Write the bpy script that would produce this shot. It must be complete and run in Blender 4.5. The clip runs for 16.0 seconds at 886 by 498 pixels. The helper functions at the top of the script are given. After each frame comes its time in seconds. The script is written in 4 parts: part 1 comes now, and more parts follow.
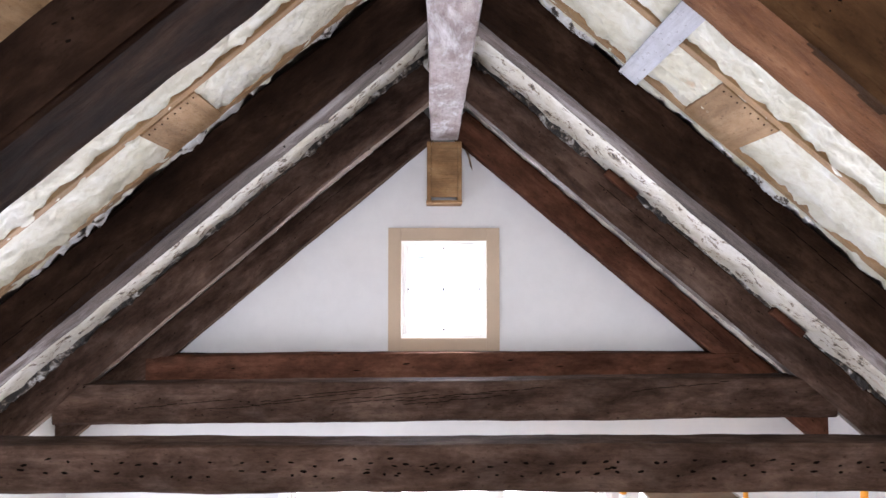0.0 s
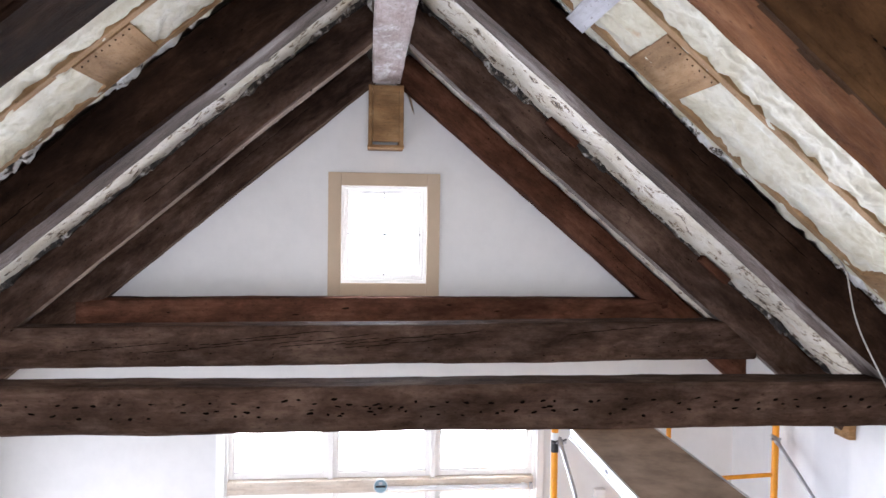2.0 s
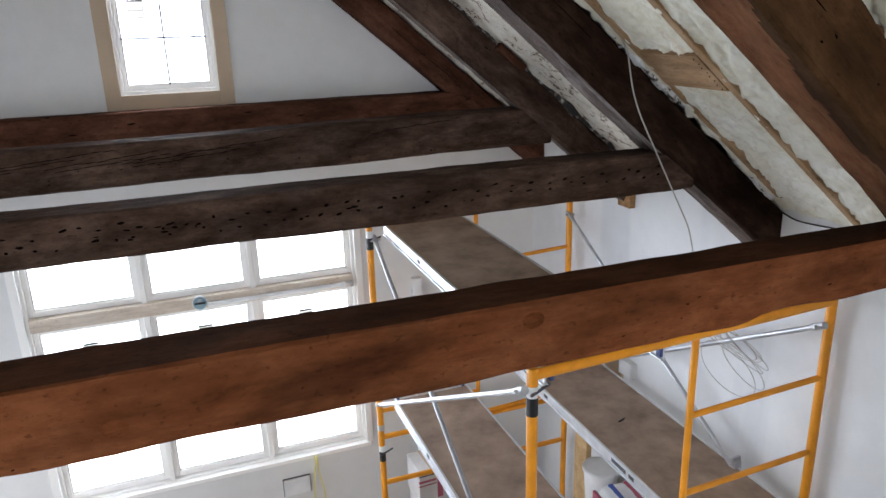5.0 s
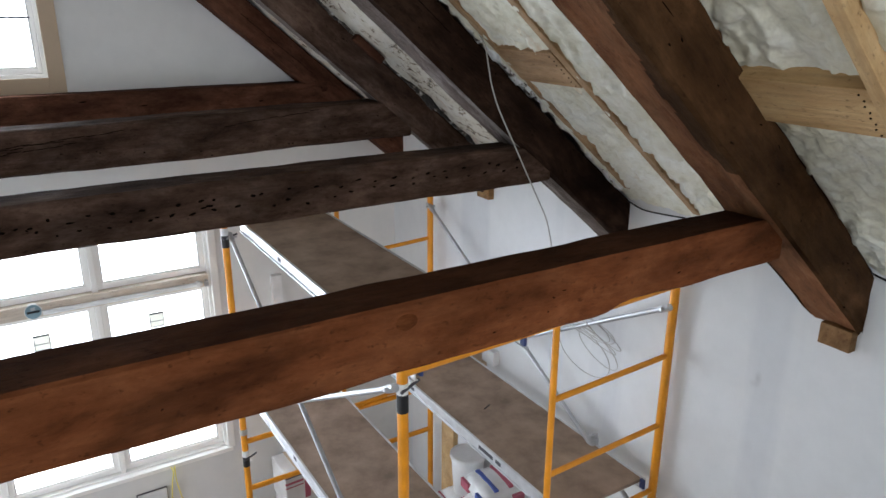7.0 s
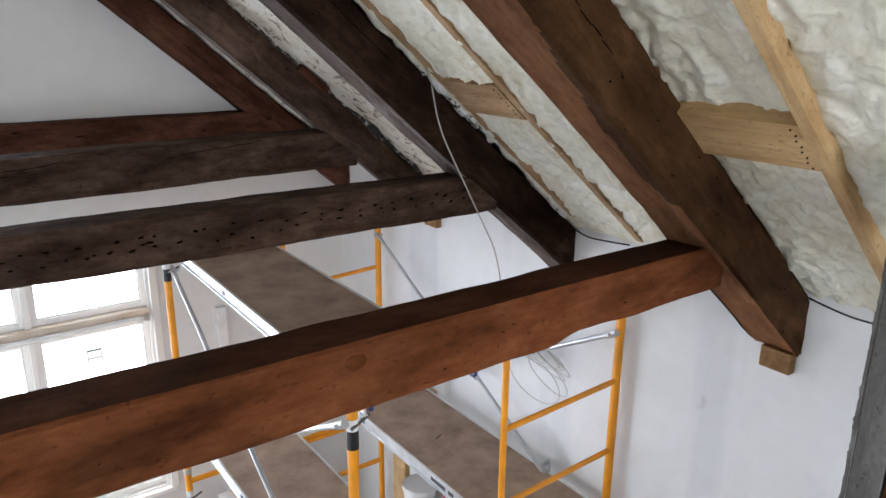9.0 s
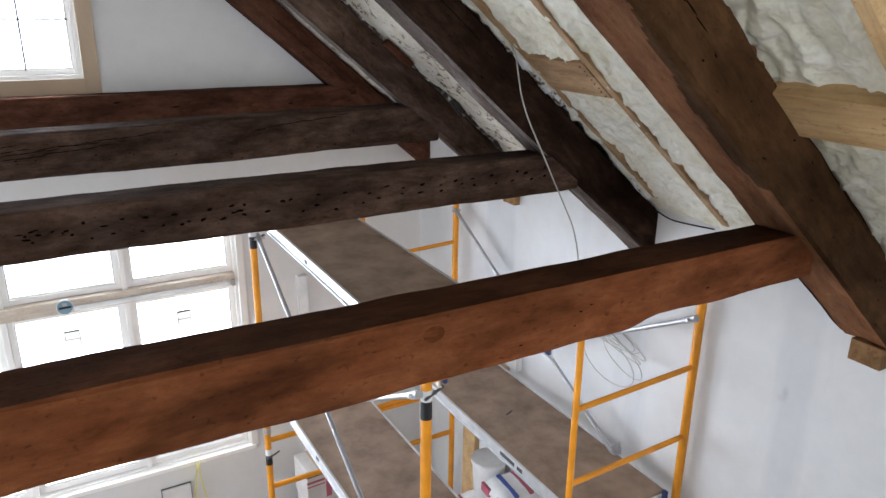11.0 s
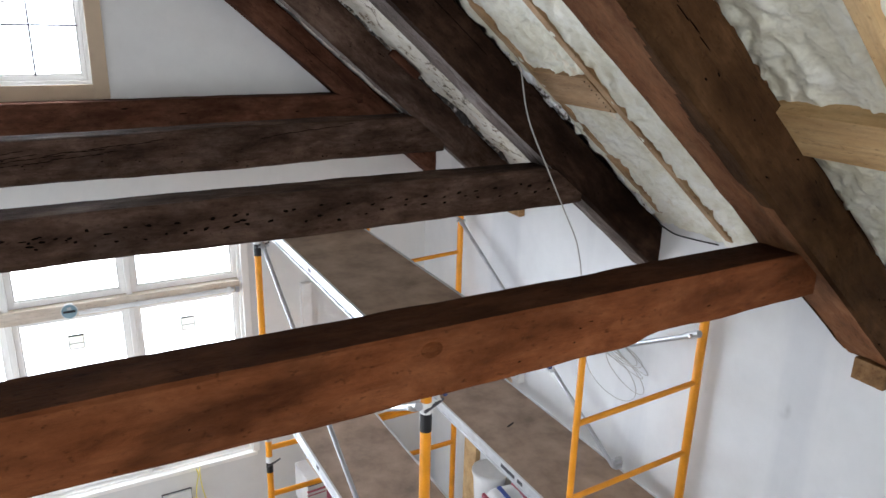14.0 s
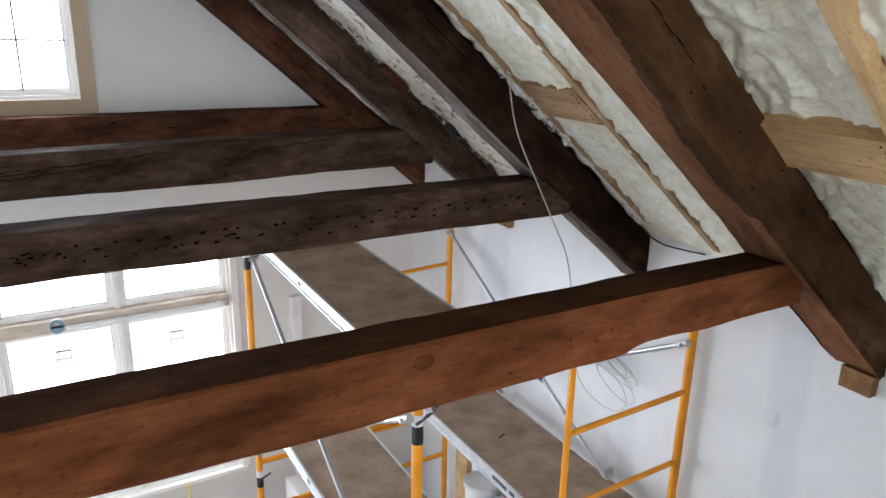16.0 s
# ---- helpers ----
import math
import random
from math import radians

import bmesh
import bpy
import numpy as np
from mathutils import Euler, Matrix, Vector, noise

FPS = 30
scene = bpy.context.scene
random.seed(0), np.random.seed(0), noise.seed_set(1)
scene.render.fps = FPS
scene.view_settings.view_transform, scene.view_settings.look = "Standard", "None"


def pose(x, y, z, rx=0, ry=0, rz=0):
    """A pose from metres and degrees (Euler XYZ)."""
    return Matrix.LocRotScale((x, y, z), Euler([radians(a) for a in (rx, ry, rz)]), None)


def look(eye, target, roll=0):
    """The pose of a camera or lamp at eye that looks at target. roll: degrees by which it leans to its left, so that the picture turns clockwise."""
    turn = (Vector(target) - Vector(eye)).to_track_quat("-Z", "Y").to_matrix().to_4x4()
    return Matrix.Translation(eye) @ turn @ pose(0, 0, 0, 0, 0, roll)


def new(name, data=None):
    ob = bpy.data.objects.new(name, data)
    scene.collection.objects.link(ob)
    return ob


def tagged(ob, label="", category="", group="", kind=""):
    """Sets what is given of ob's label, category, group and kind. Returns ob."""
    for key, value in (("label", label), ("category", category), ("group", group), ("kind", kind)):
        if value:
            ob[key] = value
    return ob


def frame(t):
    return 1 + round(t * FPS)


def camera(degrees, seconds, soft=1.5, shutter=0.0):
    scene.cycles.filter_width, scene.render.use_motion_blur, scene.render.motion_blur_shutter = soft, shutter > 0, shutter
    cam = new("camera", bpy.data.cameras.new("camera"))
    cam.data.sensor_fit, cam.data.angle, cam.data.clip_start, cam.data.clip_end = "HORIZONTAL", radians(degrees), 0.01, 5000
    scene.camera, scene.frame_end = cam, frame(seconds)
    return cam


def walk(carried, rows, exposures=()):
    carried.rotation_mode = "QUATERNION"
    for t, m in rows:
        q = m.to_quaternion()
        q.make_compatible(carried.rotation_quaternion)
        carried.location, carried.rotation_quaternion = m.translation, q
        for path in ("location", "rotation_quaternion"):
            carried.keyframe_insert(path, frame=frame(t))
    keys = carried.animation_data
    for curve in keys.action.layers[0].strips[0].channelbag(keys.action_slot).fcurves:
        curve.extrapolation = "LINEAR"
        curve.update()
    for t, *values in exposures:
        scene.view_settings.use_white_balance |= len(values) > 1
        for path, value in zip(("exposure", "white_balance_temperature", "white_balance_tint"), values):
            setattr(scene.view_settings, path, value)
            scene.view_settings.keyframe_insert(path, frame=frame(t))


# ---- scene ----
from mathutils.bvhtree import BVHTree

cam = camera(62.9, 16.0)
PATH = [
    (0, (-0.065, 0.013, 4.127), (-0.041, 2.012, 4.199), 0.0),
    (0.5, (-0.05, 0.021, 4.134), (-0.054, 2.02, 4.202), 0.4),
    (1, (-0.073, 0.024, 4.135), (-0.089, 2.023, 4.188), 0.2),
    (1.5, (-0.099, 0.01, 4.129), (-0.019, 2.009, 4.138), 0.4),
    (2, (-0.098, 0.001, 4.118), (0.104, 1.99, 4.045), 0.8),
    (2.5, (-0.067, 0.011, 4.112), (0.254, 1.979, 3.96), 0.5),
    (3, (-0.047, 0.024, 4.11), (0.384, 1.951, 3.788), -0.1),
    (3.5, (-0.025, 0.031, 4.1), (0.533, 1.893, 3.63), -0.1),
    (4, (-0.014, 0.038, 4.095), (0.591, 1.859, 3.532), -0.8),
    (6.5, (-0.021, 0.095, 4.104), (0.813, 1.797, 3.465), -1.2),
    (7, (-0.02, 0.109, 4.11), (0.978, 1.72, 3.471), 0.3),
    (7.5, (-0.03, 0.115, 4.124), (1.026, 1.7, 3.512), -0.6),
    (8, (-0.017, 0.125, 4.125), (1.057, 1.695, 3.507), 0.4),
    (8.5, (-0.009, 0.122, 4.13), (1.112, 1.665, 3.527), 0.5),
    (9, (-0.01, 0.125, 4.136), (1.117, 1.673, 3.56), 0.6),
    (9.5, (-0.022, 0.124, 4.132), (1.056, 1.698, 3.528), 0.2),
    (10, (-0.029, 0.122, 4.133), (0.985, 1.727, 3.504), 0.2),
    (12.5, (-0.03, 0.11, 4.157), (0.885, 1.77, 3.517), 1.2),
    (13, (-0.029, 0.115, 4.16), (0.9, 1.769, 3.524), 1.3),
    (13.5, (-0.016, 0.121, 4.155), (0.922, 1.777, 3.54), 1.2),
    (14, (-0.014, 0.114, 4.158), (0.916, 1.772, 3.536), 1.5),
    (14.5, (-0.021, 0.108, 4.163), (0.927, 1.759, 3.552), 1.5),
    (15, (-0.016, 0.111, 4.164), (0.925, 1.766, 3.55), 1.3),
    (15.5, (-0.016, 0.113, 4.161), (0.937, 1.766, 3.559), 1.3),
    (16, (-0.022, 0.107, 4.165), (0.938, 1.759, 3.573), 1.3),
]
EXPOSURES = [(0.0, 0.88, 6300, 22), (2.0, 0.66, 6300, 20), (4.0, 0.08, 6250, 16), (6.5, -0.30, 6250, 12), (7.5, -0.16, 6300, 12), (9.0, 0.06, 6350, 14), (16.0, 0.05, 6300, 13)]
walk(cam, [(t, look(eye, target, roll)) for t, eye, target, roll in PATH], EXPOSURES)

# ---------------------------------------------------------------- light
world = bpy.data.worlds.new("sky")
scene.world = world
world.use_nodes = True
wn = world.node_tree.nodes
sky = wn.new("ShaderNodeTexSky")
sky.sky_type, sky.sun_disc = "NISHITA", False
sky.sun_elevation, sky.sun_rotation = radians(40), radians(200)
sky.dust_density = 4.0
wn["Background"].inputs["Strength"].default_value = 0.15
world.node_tree.links.new(sky.outputs[0], wn["Background"].inputs[0])

sun = new("sun", bpy.data.lights.new("sun", "SUN"))
sun.data.energy, sun.data.angle, sun.data.color = 0.8, radians(15), (1.0, 0.96, 0.9)
sun.matrix_world = look((0, 0, 20), (4, 9, 0))


def opening_light(name, eye, target, sx, sy, watts, color=(0.84, 0.92, 1.0)):
    lamp = new(name, bpy.data.lights.new(name, "AREA"))
    lamp.data.shape, lamp.data.size, lamp.data.size_y = "RECTANGLE", sx, sy
    lamp.data.energy, lamp.data.color = watts, color
    lamp.matrix_world = look(eye, target)
    return lamp


opening_light("gable_window_light", (0.01, 5.13, 1.94), (0.01, 0, 1.94), 2.12, 1.96, 130)
opening_light("small_window_light", (0, 5.13, 4.03), (0, 0, 4.03), 0.58, 0.66, 20)
# Added fill from the unseen west side; brightens the east wall and gable.
opening_light("left_fill_light", (-2.62, 2.55, 1.5), (2, 2.55, 1.5), 3.6, 1.75, 76)
opening_light("rear_window_light", (0, -3.48, 3.9), (0, 3, 3.9), 1.9, 1.3, 122)

# ---------------------------------------------------------------- materials


def nodes_of(name):
    m = bpy.data.materials.new(name)
    m.use_nodes = True
    t = m.node_tree
    return m, t.nodes, t.links, t.nodes["Principled BSDF"]


def ramp(n, stops):
    r = n.new("ShaderNodeValToRGB")
    e = r.color_ramp.elements
    e[0].position, e[0].color = stops[0][0], (*stops[0][1], 1)
    e[1].position, e[1].color = stops[-1][0], (*stops[-1][1], 1)
    for p, c in stops[1:-1]:
        e.new(p).color = (*c, 1)
    return r


def mixed(n, l, fac, a, b, mode="MIX"):
    m = n.new("ShaderNodeMix")
    m.data_type, m.blend_type = "RGBA", mode
    for key, v in ((0, fac), (6, a), (7, b)):
        if isinstance(v, (int, float)):
            m.inputs[key].default_value = v
        elif isinstance(v, tuple):
            m.inputs[key].default_value = (*v, 1)
        else:
            l.new(v, m.inputs[key])
    return m.outputs[2]


def noise_tex(n, l, coord, scale, detail=4.0, rough=0.55, stretch=None, distort=0.0):
    x = n.new("ShaderNodeTexNoise")
    x.inputs["Scale"].default_value, x.inputs["Detail"].default_value = scale, detail
    x.inputs["Roughness"].default_value, x.inputs["Distortion"].default_value = rough, distort
    if stretch:
        mp = n.new("ShaderNodeMapping")
        mp.inputs["Scale"].default_value = stretch
        l.new(coord, mp.inputs[0])
        l.new(mp.outputs[0], x.inputs["Vector"])
    else:
        l.new(coord, x.inputs["Vector"])
    return x.outputs[0]


def bump(n, l, b, height, strength, distance=0.01):
    k = n.new("ShaderNodeBump")
    k.inputs["Strength"].default_value, k.inputs["Distance"].default_value = strength, distance
    l.new(height, k.inputs["Height"])
    l.new(k.outputs[0], b.inputs["Normal"])


def wood(name, dark, mid, light, grime=0.5, rough=0.8, grain=1.0, whitewash=None, spec=0.12, streak=0.4, cloud=0.0):
    """Timber with its grain along the object's x axis, blotches, checks and grime."""
    m, n, l, b = nodes_of(name)
    co = n.new("ShaderNodeTexCoord").outputs["Object"]
    g = noise_tex(n, l, co, 8 * grain, 10, 0.72, (0.5, 1.3, 1.3), 0.25)
    c = ramp(n, [(0.30, dark), (0.5, mid), (0.70, light)])
    l.new(g, c.inputs[0])
    blot = noise_tex(n, l, co, 3.4, 8, 0.7, (0.5, 1.3, 1.3), 0.3)
    br = ramp(n, [(0.38, (0.2, 0.185, 0.175)), (0.58, (1, 1, 1))])
    l.new(blot, br.inputs[0])
    col = mixed(n, l, grime, c.outputs[0], mixed(n, l, 1.0, c.outputs[0], br.outputs[0], "MULTIPLY"))
    fine = noise_tex(n, l, co, 26, 8, 0.72, (0.10, 2.2, 2.2), 0.4)
    fr = ramp(n, [(0.33, (0.5, 0.5, 0.5)), (0.52, (1, 1, 1)), (0.75, (1.0, 1.0, 1.0))])
    l.new(fine, fr.inputs[0])
    col = mixed(n, l, streak, col, mixed(n, l, 1.0, col, fr.outputs[0], "MULTIPLY"))
    pit = noise_tex(n, l, co, 75, 5, 0.6, (0.6, 1, 1))
    pr = ramp(n, [(0.30, (0.45, 0.42, 0.4)), (0.40, (1, 1, 1))])
    l.new(pit, pr.inputs[0])
    col = mixed(n, l, 0.8, col, mixed(n, l, 1.0, col, pr.outputs[0], "MULTIPLY"))
    if whitewash:
        ww = noise_tex(n, l, co, 5.5, 9, 0.72, (0.5, 1.4, 1.4), 0.4)
        wr = ramp(n, [(whitewash[1], (0, 0, 0)), (whitewash[1] + 0.16, (1, 1, 1))])
        l.new(ww, wr.inputs[0])
        col = mixed(n, l, wr.outputs[0], col, whitewash[0])
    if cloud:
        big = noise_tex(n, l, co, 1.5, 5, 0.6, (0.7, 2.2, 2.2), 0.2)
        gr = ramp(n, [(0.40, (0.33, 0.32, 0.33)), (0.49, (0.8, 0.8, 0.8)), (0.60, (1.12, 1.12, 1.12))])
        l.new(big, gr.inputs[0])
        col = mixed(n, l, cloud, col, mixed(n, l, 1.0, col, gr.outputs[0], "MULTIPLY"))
    l.new(col, b.inputs["Base Color"])
    b.inputs["Roughness"].default_value = rough
    b.inputs["Specular IOR Level"].default_value = spec
    add = n.new("ShaderNodeMath")
    add.operation = "ADD"
    l.new(g, add.inputs[0])
    l.new(fine, add.inputs[1])
    bump(n, l, b, add.outputs[0], 0.55, 0.012)
    return m


DARK = wood("dark_old_timber", (0.024, 0.0125, 0.0085), (0.082, 0.048, 0.034), (0.155, 0.104, 0.080), 0.65, spec=0.03, streak=0.35, cloud=0.6)
BLACK = wood("smoke_black_timber", (0.008, 0.004, 0.0025), (0.024, 0.012, 0.0072), (0.056, 0.031, 0.020), 0.6, spec=0.04, streak=0.3)
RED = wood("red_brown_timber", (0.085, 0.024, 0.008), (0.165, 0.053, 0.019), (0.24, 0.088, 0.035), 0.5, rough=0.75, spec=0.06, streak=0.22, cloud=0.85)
# Red beam's top: dust and missing light together, put into a darker colour.
REDTOP = wood("dusty_shaded_beam_top", (0.031, 0.012, 0.006), (0.070, 0.027, 0.0125), (0.115, 0.048, 0.024), 0.5, streak=0.3, spec=0.03, cloud=0.4)
RUST = wood("rust_gable_timber", (0.042, 0.016, 0.0095), (0.098, 0.040, 0.0235), (0.165, 0.077, 0.047), 0.65, streak=0.3, spec=0.05, cloud=0.5)
BROWN = wood("brown_rafter_timber", (0.030, 0.013, 0.0055), (0.066, 0.031, 0.0125), (0.115, 0.058, 0.025), 0.6, streak=0.3, cloud=0.5, spec=0.06)
# Near east rafter's lower face, redder and paler than its front.
REDUNDER = wood("pale_red_underside", (0.10, 0.040, 0.018), (0.20, 0.086, 0.039), (0.30, 0.155, 0.08), 0.6, cloud=0.5, streak=0.25, spec=0.06)
KNOT = wood("dark_red_knot", (0.07, 0.02, 0.0065), (0.145, 0.045, 0.0155), (0.21, 0.075, 0.028), 0.5, grain=3.0, spec=0.05)
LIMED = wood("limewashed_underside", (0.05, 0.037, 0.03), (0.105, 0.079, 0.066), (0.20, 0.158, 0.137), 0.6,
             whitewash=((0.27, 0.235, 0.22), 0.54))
# Far west rafters' lower faces: the light on them put into a paler brown.
LITBROWN = wood("lit_brown_underside", (0.07, 0.045, 0.03), (0.15, 0.10, 0.068), (0.30, 0.22, 0.155), 0.6)
RIDGE = wood("greyed_ridge_timber", (0.20, 0.15, 0.135), (0.34, 0.28, 0.265), (0.5, 0.45, 0.43), 0.4,
             whitewash=((0.6, 0.57, 0.58), 0.5))
PINE = wood("new_pine", (0.42, 0.25, 0.11), (0.55, 0.36, 0.175), (0.66, 0.47, 0.26), 0.25, 0.6)
TAN = wood("tan_board", (0.29, 0.17, 0.085), (0.44, 0.28, 0.155), (0.58, 0.41, 0.255), 0.4, 0.65)
OLDTAN = wood("orange_brown_block", (0.22, 0.11, 0.045), (0.34, 0.19, 0.085), (0.46, 0.28, 0.14), 0.5, 0.65)
GREYBOARD = wood("grey_weathered_board", (0.07, 0.066, 0.062), (0.13, 0.125, 0.12), (0.22, 0.215, 0.21), 0.4)
WHITEBOARD = wood("whitewashed_board", (0.5, 0.51, 0.54), (0.62, 0.63, 0.68), (0.72, 0.73, 0.78), 0.25)
TRANSOM = wood("bare_window_wood", (0.58, 0.47, 0.36), (0.7, 0.6, 0.49), (0.8, 0.72, 0.62), 0.15, 0.5)


def plain(name, color, rough=0.5, metal=0.0, var=0.12, scale=6.0, bumps=0.1, spec=0.4):
    m, n, l, b = nodes_of(name)
    co = n.new("ShaderNodeTexCoord").outputs["Object"]
    a = noise_tex(n, l, co, scale, 6, 0.6)
    k = ramp(n, [(0.3, tuple(v * (1 - var) for v in color)), (0.7, tuple(min(1, v * (1 + var)) for v in color))])
    l.new(a, k.inputs[0])
    l.new(k.outputs[0], b.inputs["Base Color"])
    b.inputs["Roughness"].default_value, b.inputs["Metallic"].default_value = rough, metal
    b.inputs["Specular IOR Level"].default_value = spec
    if bumps:
        bump(n, l, b, noise_tex(n, l, co, scale * 12, 4), bumps, 0.004)
    return m


def plaster(name, color):
    m, n, l, b = nodes_of(name)
    co = n.new("ShaderNodeTexCoord").outputs["Object"]
    big = noise_tex(n, l, co, 0.9, 5, 0.6)
    small = noise_tex(n, l, co, 11, 5, 0.6)
    r = ramp(n, [(0.3, tuple(v * 0.93 for v in color)), (0.7, color)])
    l.new(big, r.inputs[0])
    r2 = ramp(n, [(0.3, (0.96, 0.96, 0.96)), (0.6, (1, 1, 1))])
    l.new(small, r2.inputs[0])
    l.new(mixed(n, l, 1.0, r.outputs[0], r2.outputs[0], "MULTIPLY"), b.inputs["Base Color"])
    b.inputs["Roughness"].default_value = 0.85
    b.inputs["Specular IOR Level"].default_value = 0.2
    bump(n, l, b, noise_tex(n, l, co, 45, 6), 0.12, 0.004)
    return m


WALL = plaster("skim_coat_plaster", (0.755, 0.75, 0.73))


def patched_plaster():
    """The side wall: filled joints as faint upright bands, sanding haze and one rubbed smudge."""
    m = plaster("patched_side_plaster", (0.76, 0.765, 0.765))
    n, l = m.node_tree.nodes, m.node_tree.links
    b = n["Principled BSDF"]
    base = b.inputs["Base Color"].links[0].from_socket
    co = n.new("ShaderNodeTexCoord").outputs["Object"]
    band = noise_tex(n, l, co, 2.3, 4, 0.5, (1, 1.4, 0.12), 0.1)
    br = ramp(n, [(0.40, (0.90, 0.905, 0.92)), (0.50, (1, 1, 1)), (0.62, (1.0, 1.0, 1.0))])
    l.new(band, br.inputs[0])
    col = mixed(n, l, 1.0, base, br.outputs[0], "MULTIPLY")
    for y, z, ry, rz, amount in ((1.712, 2.63, 0.020, 0.042, 0.30), (1.73, 2.60, 0.03, 0.02, 0.16), (2.45, 1.55, 0.07, 0.03, 0.10)):
        mp = n.new("ShaderNodeMapping")
        mp.vector_type = "POINT"
        mp.inputs["Location"].default_value = (0, -y / ry, -z / rz)
        mp.inputs["Scale"].default_value = (0, 1 / ry, 1 / rz)
        l.new(co, mp.inputs[0])
        g = n.new("ShaderNodeTexGradient")
        g.gradient_type = "SPHERICAL"
        l.new(mp.outputs[0], g.inputs[0])
        k = n.new("ShaderNodeMath")
        k.operation = "MULTIPLY"
        k.inputs[1].default_value = amount
        l.new(g.outputs[1], k.inputs[0])
        col = mixed(n, l, k.outputs[0], col, (0.25, 0.25, 0.26))
    l.new(col, b.inputs["Base Color"])
    return m


EASTWALL = patched_plaster()
CEIL = plaster("roof_deck_paint", (0.3, 0.25, 0.2))
FLOORM = wood("floor_boards", (0.30, 0.25, 0.2), (0.42, 0.36, 0.3), (0.52, 0.46, 0.39), 0.3)


def foam_material(name, torn=False):
    m, n, l, b = nodes_of(name)
    co = n.new("ShaderNodeTexCoord").outputs["Object"]
    a = noise_tex(n, l, co, 4, 6, 0.6, None, 0.8)
    r = ramp(n, [(0.3, (0.68, 0.645, 0.50)), (0.5, (0.79, 0.775, 0.665)), (0.7, (0.86, 0.86, 0.80))])
    l.new(a, r.inputs[0])
    fine = noise_tex(n, l, co, 24, 6, 0.65)
    fr = ramp(n, [(0.3, (0.84, 0.82, 0.76)), (0.55, (1, 1, 1))])
    l.new(fine, fr.inputs[0])
    col = mixed(n, l, 1.0, r.outputs[0], fr.outputs[0], "MULTIPLY")
    thin = noise_tex(n, l, co, 3.1, 6, 0.65, None, 0.4)
    tn = ramp(n, [(0.27, (1, 1, 1)), (0.36, (0, 0, 0))])
    l.new(thin, tn.inputs[0])
    col = mixed(n, l, tn.outputs[0], col, (0.60, 0.43, 0.25))
    if torn:
        col = mixed(n, l, 1.0, col, (0.80, 0.77, 0.78), "MULTIPLY")
        holes = noise_tex(n, l, co, 13, 9, 0.75, None, 0.2)
        tr = ramp(n, [(0.38, (0.06, 0.04, 0.03)), (0.42, (0.45, 0.36, 0.27)), (0.46, (1, 1, 1))])
        l.new(holes, tr.inputs[0])
        col = mixed(n, l, 1.0, col, tr.outputs[0], "MULTIPLY")
    l.new(col, b.inputs["Base Color"])
    b.inputs["Roughness"].default_value = 0.55
    b.inputs["Specular IOR Level"].default_value = 0.35
    vor = n.new("ShaderNodeTexVoronoi")
    vor.feature = "SMOOTH_F1"
    vor.inputs["Scale"].default_value = 17
    warp = n.new("ShaderNodeVectorMath")
    warp.operation = "ADD"
    wn_ = n.new("ShaderNodeTexNoise")
    wn_.inputs["Scale"].default_value = 9
    l.new(co, wn_.inputs["Vector"])
    sc = n.new("ShaderNodeVectorMath")
    sc.operation = "SCALE"
    sc.inputs["Scale"].default_value = 0.07
    l.new(wn_.outputs[1], sc.inputs[0])
    l.new(co, warp.inputs[0])
    l.new(sc.outputs[0], warp.inputs[1])
    l.new(warp.outputs[0], vor.inputs["Vector"])
    fine2 = noise_tex(n, l, co, 48, 7, 0.7)
    hh = n.new("ShaderNodeMath")
    hh.operation = "MULTIPLY_ADD"
    l.new(vor.outputs["Distance"], hh.inputs[0])
    hh.inputs[1].default_value = -1.1
    l.new(fine2, hh.inputs[2])
    vor2 = n.new("ShaderNodeTexVoronoi")
    vor2.feature = "SMOOTH_F1"
    vor2.inputs["Scale"].default_value = 46
    l.new(warp.outputs[0], vor2.inputs["Vector"])
    h2 = n.new("ShaderNodeMath")
    h2.operation = "MULTIPLY_ADD"
    l.new(vor2.outputs["Distance"], h2.inputs[0])
    h2.inputs[1].default_value = -0.9
    l.new(hh.outputs[0], h2.inputs[2])
    bump(n, l, b, h2.outputs[0], 0.5, 0.016)
    return m


FOAM = foam_material("spray_foam")
TORNFOAM = foam_material("torn_spray_foam", True)


def ragged_material(name, dark, white):
    """Torn foam edge: white crumbs with dark film and dirt showing between them."""
    m, n, l, b = nodes_of(name)
    co = n.new("ShaderNodeTexCoord").outputs["Object"]
    a = noise_tex(n, l, co, 19, 8, 0.68, None, 0.25)
    r = ramp(n, [(dark, (0.018, 0.015, 0.013)), (dark + 0.05, (0.16, 0.13, 0.10)), (white, (0.70, 0.70, 0.69)), (white + 0.16, (0.86, 0.88, 0.90))])
    l.new(a, r.inputs[0])
    l.new(r.outputs[0], b.inputs["Base Color"])
    b.inputs["Roughness"].default_value = 0.5
    bump(n, l, b, a, 0.8, 0.015)
    return m


RAGGED = ragged_material("ragged_foam_edge", 0.37, 0.45)
FILMED = ragged_material("film_covered_edge", 0.50, 0.66)
SHEATH = wood("orange_sheathing_edge", (0.05, 0.022, 0.010), (0.20, 0.10, 0.045), (0.40, 0.23, 0.11), 0.8, 0.75, 2.2)
SASH = plain("pale_primed_window_wood", (0.88, 0.86, 0.82), 0.45, 0, 0.025, 3.0, 0.03, 0.3)
TRIM = plain("primed_tan_casing", (0.52, 0.405, 0.29), 0.7, 0, 0.08, 3.0, 0.1, 0.2)
YELLOW = plain("orange_yellow_enamel", (0.78, 0.30, 0.015), 0.38, 0, 0.14, 9, 0.08)
